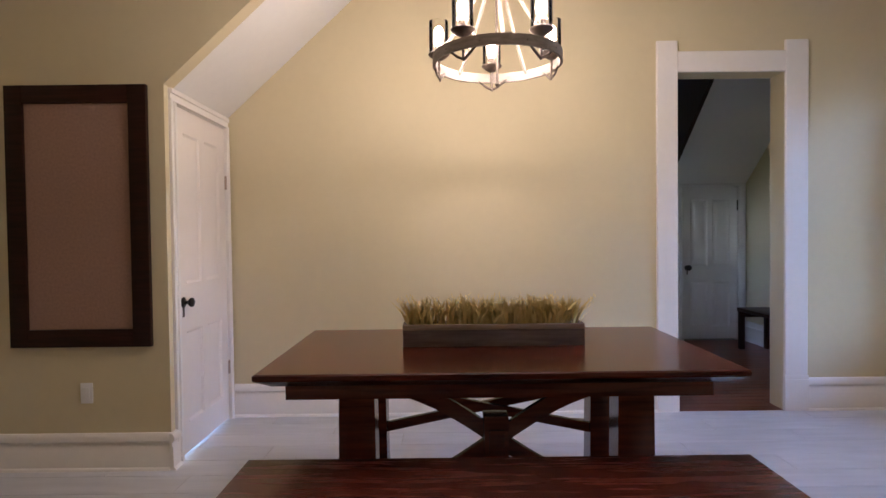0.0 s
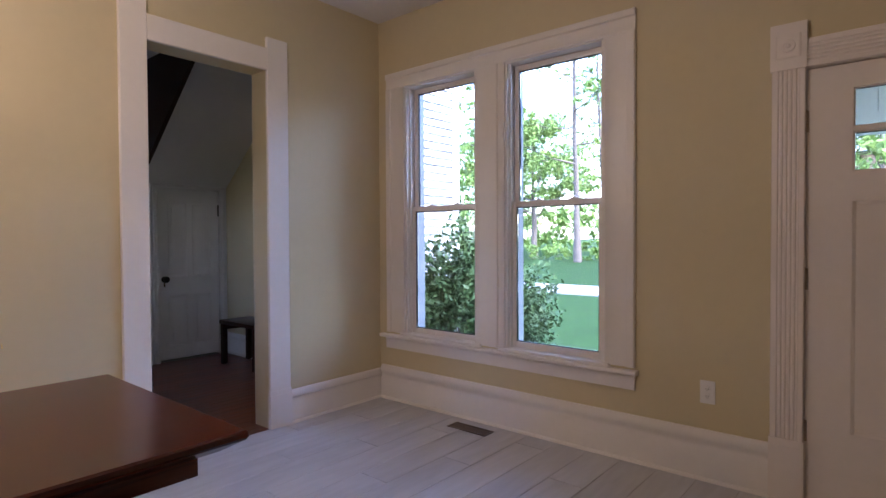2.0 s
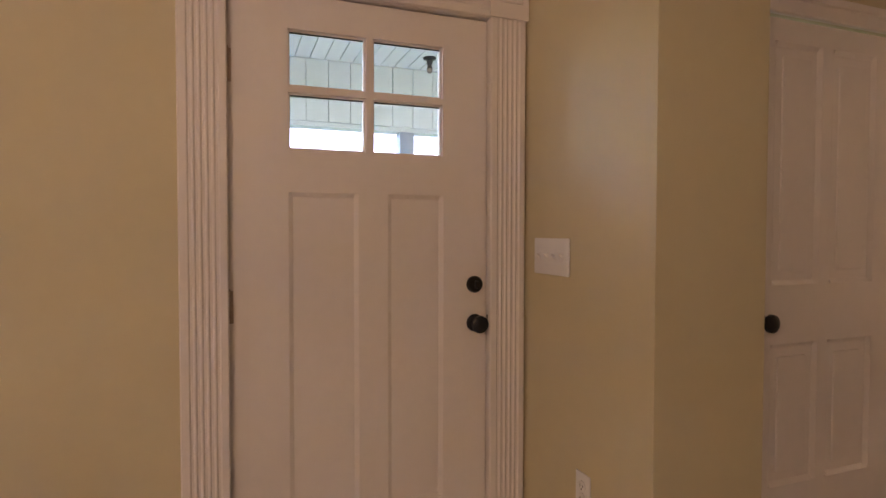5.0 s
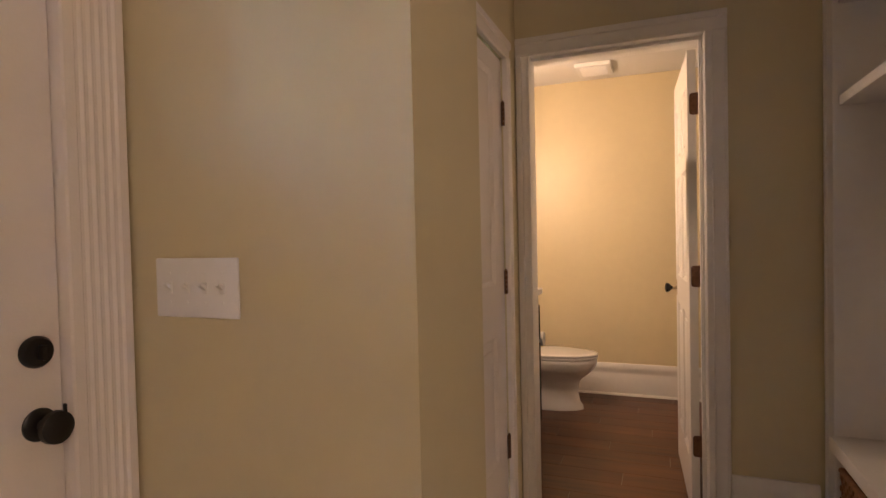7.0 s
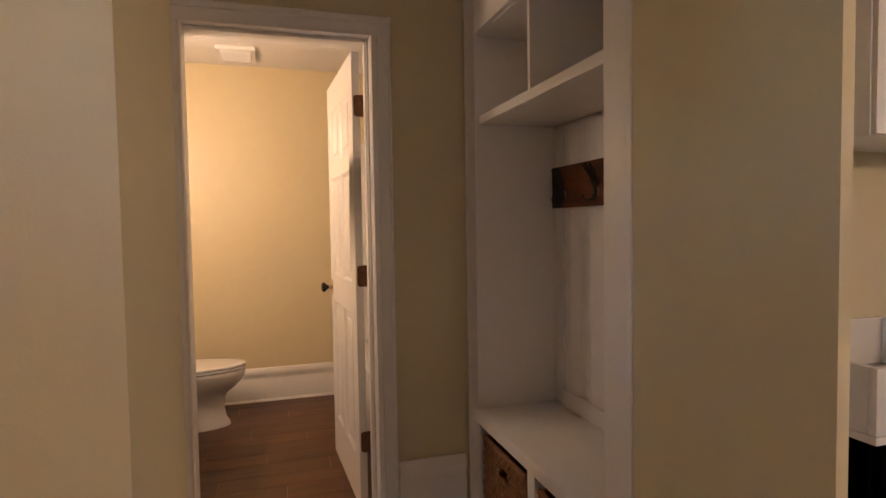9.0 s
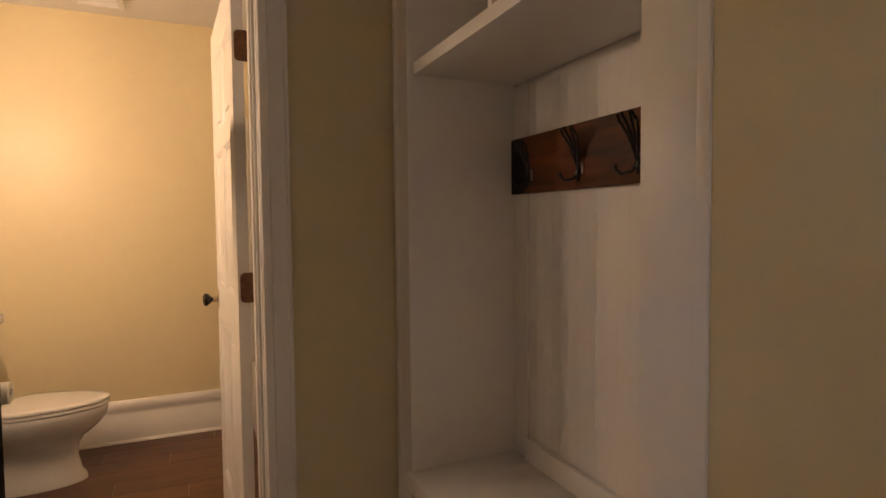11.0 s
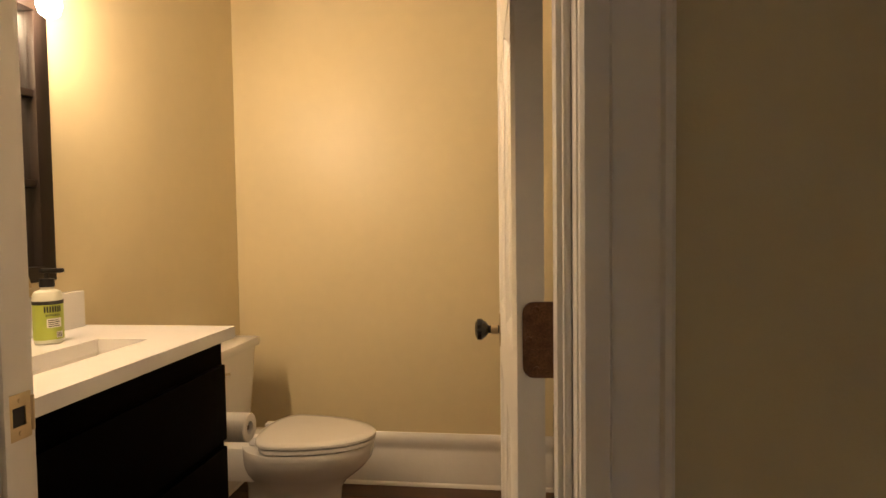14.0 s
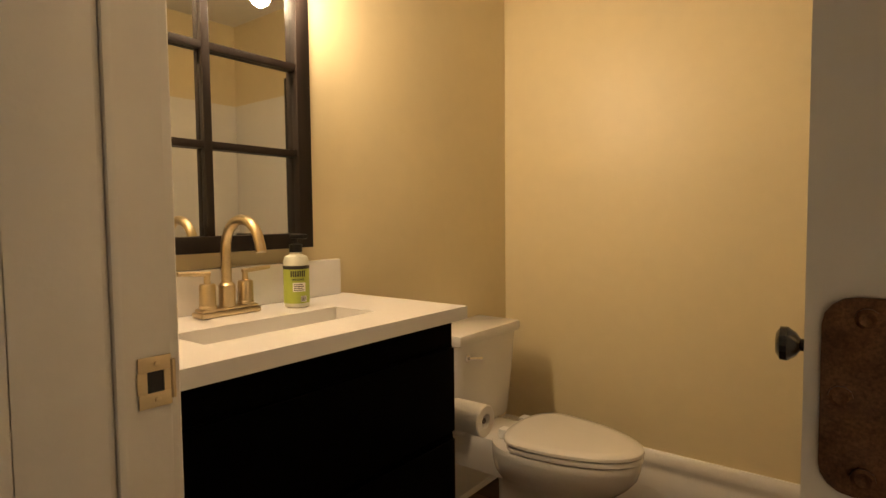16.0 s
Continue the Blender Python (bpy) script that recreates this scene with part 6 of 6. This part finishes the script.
for k, (x, y) in enumerate(pts):
    w = 0.55 + 0.06 * math.sin(k * 1.3)
    vl_.append(bm.verts.new((x, y + w, GZ + 0.03)))
    vr_.append(bm.verts.new((x, y - w, GZ + 0.03)))
for k in range(24):
    bm.faces.new((vr_[k], vr_[k + 1], vl_[k + 1], vl_[k]))
got = bmesh.ops.extrude_face_region(bm, geom=list(bm.faces))
bmesh.ops.translate(bm, verts=[v for v in got["geom"] if isinstance(v, bmesh.types.BMVert)], vec=(0, 0, -0.08))
setting(part("path", bm, CONCRETE, smooth=None), "pale concrete garden path across the lawn", "path")
setting(boxes("road", [(17.2, -70, GZ - 0.05, 20.2, 90, GZ + 0.05)], CONCRETE), "pale concrete drive beyond the lawn", "road")


def leaf_cloud(bm, centre, radii, count, size, rng, hollow=0.55):
    """Small leaf blades in tufts through an uneven rounded volume."""
    c = Vector(centre)
    tufts = [Vector((rng.gauss(0, 1), rng.gauss(0, 1), rng.gauss(0, 1))).normalized() * (hollow + (1 - hollow) * rng.random()) for _ in range(max(6, count // 22))]
    for i in range(count):
        t = tufts[i % len(tufts)]
        p = c + Vector((t.x * radii[0], t.y * radii[1], t.z * radii[2])) + Vector((rng.gauss(0, 0.13) * radii[0], rng.gauss(0, 0.13) * radii[1], rng.gauss(0, 0.12) * radii[2]))
        n = Vector((rng.gauss(0, 1), rng.gauss(0, 1), rng.gauss(0, 1) + 0.6)).normalized()
        u = n.orthogonal().normalized()
        u.rotate(Matrix.Rotation(rng.random() * 6.28, 3, n))
        w = n.cross(u)
        s = size * (0.6 + 0.8 * rng.random())
        v = [bm.verts.new(p + q) for q in (-u * s, w * s * 0.42, u * s, -w * s * 0.42)]
        bm.faces.new(v)


def tree(name, label, at, height, spread, leaves, size, seed, trunk_r, first=0.35, mat=LEAF):
    rng = random.Random(seed)
    top = thing(name, label, "tree", pose(*at), "trees beyond the lawn")
    bm = bmesh.new()
    lean = Vector((rng.gauss(0, 0.02), rng.gauss(0, 0.02), 1))
    tube(bm, [tuple(lean * (height * 0.92 * k / 8) + Vector((rng.gauss(0, 0.05), rng.gauss(0, 0.05), 0)) * (1 if k else 0)) for k in range(9)], trunk_r, 10, [trunk_r * 1.35] + [trunk_r * (1 - 0.105 * k) for k in range(1, 9)])
    part("trunk", bm, BARK, top, smooth=60)
    tips = []
    for i in range(16):
        z = height * (first + (0.95 - first) * (i / 16) ** 0.9)
        a = i * 2.4 + rng.random()
        r = spread * (1.05 - 0.75 * (z / height)) * (0.7 + 0.5 * rng.random())
        p0 = lean * z
        p2 = p0 + Vector((r * math.cos(a), r * math.sin(a), r * (0.15 + 0.35 * rng.random())))
        p1 = p0.lerp(p2, 0.5) + Vector((0, 0, -0.06 * r))
        bm = bmesh.new()
        rr = trunk_r * 0.42 * (1 - 0.6 * z / height)
        tube(bm, [tuple(p0), tuple(p1), tuple(p2)], rr, 6, [rr, rr * 0.65, rr * 0.2])
        for s in (-1, 1):
            q = p1.lerp(p2, 0.3 + 0.3 * rng.random())
            e = q + Vector((r * 0.4 * math.cos(a + s * 0.8), r * 0.4 * math.sin(a + s * 0.8), r * 0.22))
            tube(bm, [tuple(q), tuple(e)], rr * 0.4, 5, [rr * 0.4, rr * 0.1])
            tips.append(e)
        part("limb", bm, BARK, top, smooth=60)
        tips += [p1, p2]
    bm = bmesh.new()
    per = max(8, leaves // len(tips))
    for p in tips:
        leaf_cloud(bm, p, (spread * 0.26, spread * 0.26, spread * 0.17), per, size, rng, 0.3)
    part("crown", bm, mat, top, smooth=None)
    return top


tree("lawn_tree", "tall bare-branched spring tree with a thick grey trunk", (38.5, 20.0, GZ), 26, 4.2, 6500, 0.16, 3, 0.24, 0.22)
tree("lawn_tree", "light green spreading spring tree behind the drive", (44.0, 27.0, GZ), 12, 7.5, 17000, 0.17, 4, 0.30, 0.28)
tree("lawn_tree", "slim tall tree with sparse new leaves", (40.0, 30.5, GZ), 24, 4.5, 6500, 0.16, 6, 0.27, 0.25)
tree("lawn_tree", "slim tall tree with sparse new leaves", (48.0, 22.0, GZ), 25, 3.6, 3300, 0.16, 8, 0.26, 0.35)
tree("lawn_tree", "light green spreading spring tree behind the drive", (52.0, 36.0, GZ), 15, 8.0, 10560, 0.19, 9, 0.32, 0.2)
tree("lawn_tree", "light green spreading spring tree behind the drive", (58.0, 16.0, GZ), 11, 8.0, 9240, 0.19, 12, 0.30, 0.2)
tree("lawn_tree", "young green tree before the neighbouring house", (19.0, 1.6, GZ), 5.2, 2.2, 3960, 0.09, 14, 0.10, 0.3)

# hedge across the lawn
rng = random.Random(21)
bm = bmesh.new()
for i in range(46):
    y = -10 + i * 1.35
    x = 41.5 + 1.2 * math.sin(i * 0.35)
    leaf_cloud(bm, (x, y, GZ + 0.75), (1.0, 1.1, 0.85), 260, 0.17, rng, 0.75)
tagged(part("hedge", bm, LEAF, smooth=None), "clipped light green hedge across the far lawn", "hedge", kind="stuff")
bm = bmesh.new()
for i in range(60):
    a = radians(8 + i * 2.2)
    d = 85 + 8 * math.sin(i * 1.7)
    leaf_cloud(bm, (d * math.sin(a), d * math.cos(a) * 0.9 + 5, 1.5 + 2.2 * rng.random()), (4.5, 4.5, 4.0 + 1.5 * rng.random()), 230, 0.60, rng, 0.45)
tagged(part("far_woods", bm, LEAF, smooth=None), "distant line of pale green spring woods", "woods", kind="stuff")

# shrub beside the window
rng = random.Random(31)
sb = thing("shrub", "dense dark green leafy shrub close outside the window", "shrub", pose(4.85, 4.13, GZ))
bm = bmesh.new()
for i in range(9):
    a = i * 0.7
    r = 0.30 + 0.35 * rng.random()
    p2 = (r * math.cos(a), 0.6 * r * math.sin(a), 1.0 + 0.8 * rng.random())
    tube(bm, [(0.06 * math.cos(a), 0.06 * math.sin(a), 0), (p2[0] * 0.45, p2[1] * 0.45, p2[2] * 0.5), p2], 0.03, 6, [0.034, 0.022, 0.008])
part("stems", bm, BARK, sb)
bm = bmesh.new()
leaf_cloud(bm, (-0.1, 0, 1.42), (0.55, 0.33, 0.62), 8200, 0.030, rng, 0.3)
leaf_cloud(bm, (0.68, -0.08, 1.05), (0.42, 0.30, 0.58), 3400, 0.030, rng, 0.3)
leaf_cloud(bm, (-0.52, 0.22, 1.15), (0.34, 0.2, 0.72), 4200, 0.030, rng, 0.3)
leaf_cloud(bm, (-0.78, 0.30, 1.20), (0.14, 0.14, 0.70), 2600, 0.030, rng, 0.2)
leaf_cloud(bm, (0.25, -0.05, 0.75), (0.55, 0.30, 0.40), 3000, 0.030, rng, 0.3)
part("foliage", bm, LEAF_DARK, sb, smooth=None)
bm = bmesh.new()
for i in range(2600):
    x, y = 4.05 + 3.4 * rng.random(), 2.9 + 1.6 * rng.random()
    if y < 3.15 + 0.25 * math.sin(x * 3) and x > 5.0:
        continue
    h = 0.22 + 0.26 * rng.random()
    a = rng.random() * 6.28
    l = Vector((rng.gauss(0, 0.08), rng.gauss(0, 0.08), h))
    c = Vector((math.cos(a), math.sin(a), 0)) * 0.010
    p = Vector((x, y, GZ))
    v = [bm.verts.new(q) for q in (p - c, p + c, p + l * 0.6 + c, p + l, p + l * 0.6 - c)]
    bm.faces.new(v)
tagged(part("tall_grass", bm, LEAF_DARK, smooth=None), "tall dark green grass and daylilies at the house foot", "grass", kind="stuff")

# wing of the house with lap siding
wg = thing("house_wing", "white lap-sided wing of the house beside the window", "house", pose(0, 0, 0))
WY, WX1 = 4.62, 5.10
boxes("wall", [(EAST + 0.202, WY + 0.014, GZ, WX1, 8.0, 6.0)], SIDING, wg)
bm = bmesh.new()
box(bm, WX1 - 0.09, WY - 0.012, GZ, WX1 + 0.012, WY + 0.013, 6.0, 0.003)
part("corner_board", bm, SIDING, wg)
lapm = None
z = GZ + 0.05
laps = []
while z < 5.6:
    if lapm is None:
        bm = bmesh.new()
        prism(bm, [(0.013, 0), (-0.026, 0.0), (0.010, 0.078), (0.013, 0.078)], (EAST + 0.203, 0, 0), (0, 1, 0), (0, 0, 1), (WX1 - 0.092 - EAST - 0.203, 0, 0))
        lapm = mesh_of("lap_board", bm, SIDING)
    ob = new("lap_board", lapm)
    ob.location = (0, WY, z)
    ob.parent = wg
    z += 0.075
boxes("roof", [(EAST + 0.2, WY - 0.25, 6.0, WX1 + 0.3, 8.2, 6.15)], SHINGLE, wg)

# porch outside the front door
po = thing("porch", "painted beadboard porch roof on a beam outside the door", "porch", pose(0, 0, 0))
for i in range(34):
    y = -1.4 + i * 0.1
    boxes("ceiling_board", [(EAST + 0.202, y + 0.0025, 2.50, 5.86, y + 0.0975, 2.52)], PORCH, po)
boxes("roof", [(EAST + 0.202, -1.5, 2.521, 6.2, 2.1, 2.62)], SHINGLE, po)
for i in range(22):
    y = -1.4 + i * 0.155
    boxes("frieze_board", [(5.862, y + 0.002, 2.07, 5.885, y + 0.153, 2.4995)], PORCH, po)
boxes("beam", [(5.886, -1.4, 2.04, 6.02, 2.0, 2.4995)], PORCH, po)
for y in (0.186, 1.93):
    boxes("post", [(5.89, y - 0.055, -0.13, 6.0, y + 0.055, 2.0395)], POST_GREY, po, bevel=0.004)
boxes("deck", [(EAST + 0.202, -1.5, GZ, 6.2, 2.05, -0.13)], CONCRETE, po)
ln = thing("porch_light", "small black bulb holder under the porch ceiling", "light", pose(5.56, 0.124, 2.50))
bm = bmesh.new()
lathe(bm, [(0.002, 0.0), (0.045, 0.0), (0.045, -0.012), (0.022, -0.022), (0.018, -0.05), (0.002, -0.052)], (0, 0, 0), (0, 0, 1), 16)
part("holder", bm, BLACK, ln)
bm = bmesh.new()
lathe(bm, [(0.012, -0.0525), (0.022, -0.075), (0.016, -0.10), (0.002, -0.108)], (0, 0, 0), (0, 0, 1), 14)
part("bulb", bm, IRON, ln)

# neighbouring house
nh = thing("neighbour_house", "pale neighbouring house with grey shingle roof and white eaves", "house", pose(26, -3.0, GZ))
boxes("wall", [(0.4, -7, 0, 8, 7, 5.0)], surface("brick_wall", (0.30, 0.20, 0.15), 0.9, 0.25, 14, 0.4, 60), nh)
bm = bmesh.new()
prism(bm, [(-0.2, 5.05), (4.2, 8.2), (8.6, 5.05), (8.6, 4.95), (-0.2, 4.95)], (0, -7.6, 0), (1, 0, 0), (0, 0, 1), (0, 15.2, 0))
part("roof", bm, SHINGLE, nh, smooth=None)
boxes("gutter", [(-0.32, -7.6, 4.95, -0.2, 7.6, 5.10)], SIDING, nh)
for y in (-4.5, -1.2, 2.2, 5.2):
    w = boxes("window", [(0.36, y - 0.55, 2.6, 0.42, y + 0.55, 4.2)], SIDING, nh)
    boxes("pane", [(0.35, y - 0.47, 2.68, 0.359, y + 0.47, 4.12)], INK, w)

# ---- floor pieces ----
pieces("plank", floor_dining, PLANK, plank_rows(WEST, EAST - 0.01, SOUTH_K, NORTH - 0.004, 0.0, 1.22, 0.203, 'x'), 0.003, 0.0015)
pieces("plank", floor_dining, PLANK, plank_rows(TREE_X - 0.38, EAST - 0.4, END_Y - 0.035, SOUTH_K, 0.0, 1.22, 0.203, 'x'), 0.003, 0.0015)
pieces("plank", floor_hall, HALL_PLANK, plank_rows(HALL_W, HALL_E, NORTH - 0.002, HALL_N, 0.0, 1.4, 0.083, 'x'), 0.0016, 0.0012)
pieces("plank", floor_bath, DARK_PLANK, plank_rows(BATH_W, BATH_E, BATH_S, END_Y - 0.045, 0.0, 0.92, 0.152, 'x'), 0.0016, 0.0012)
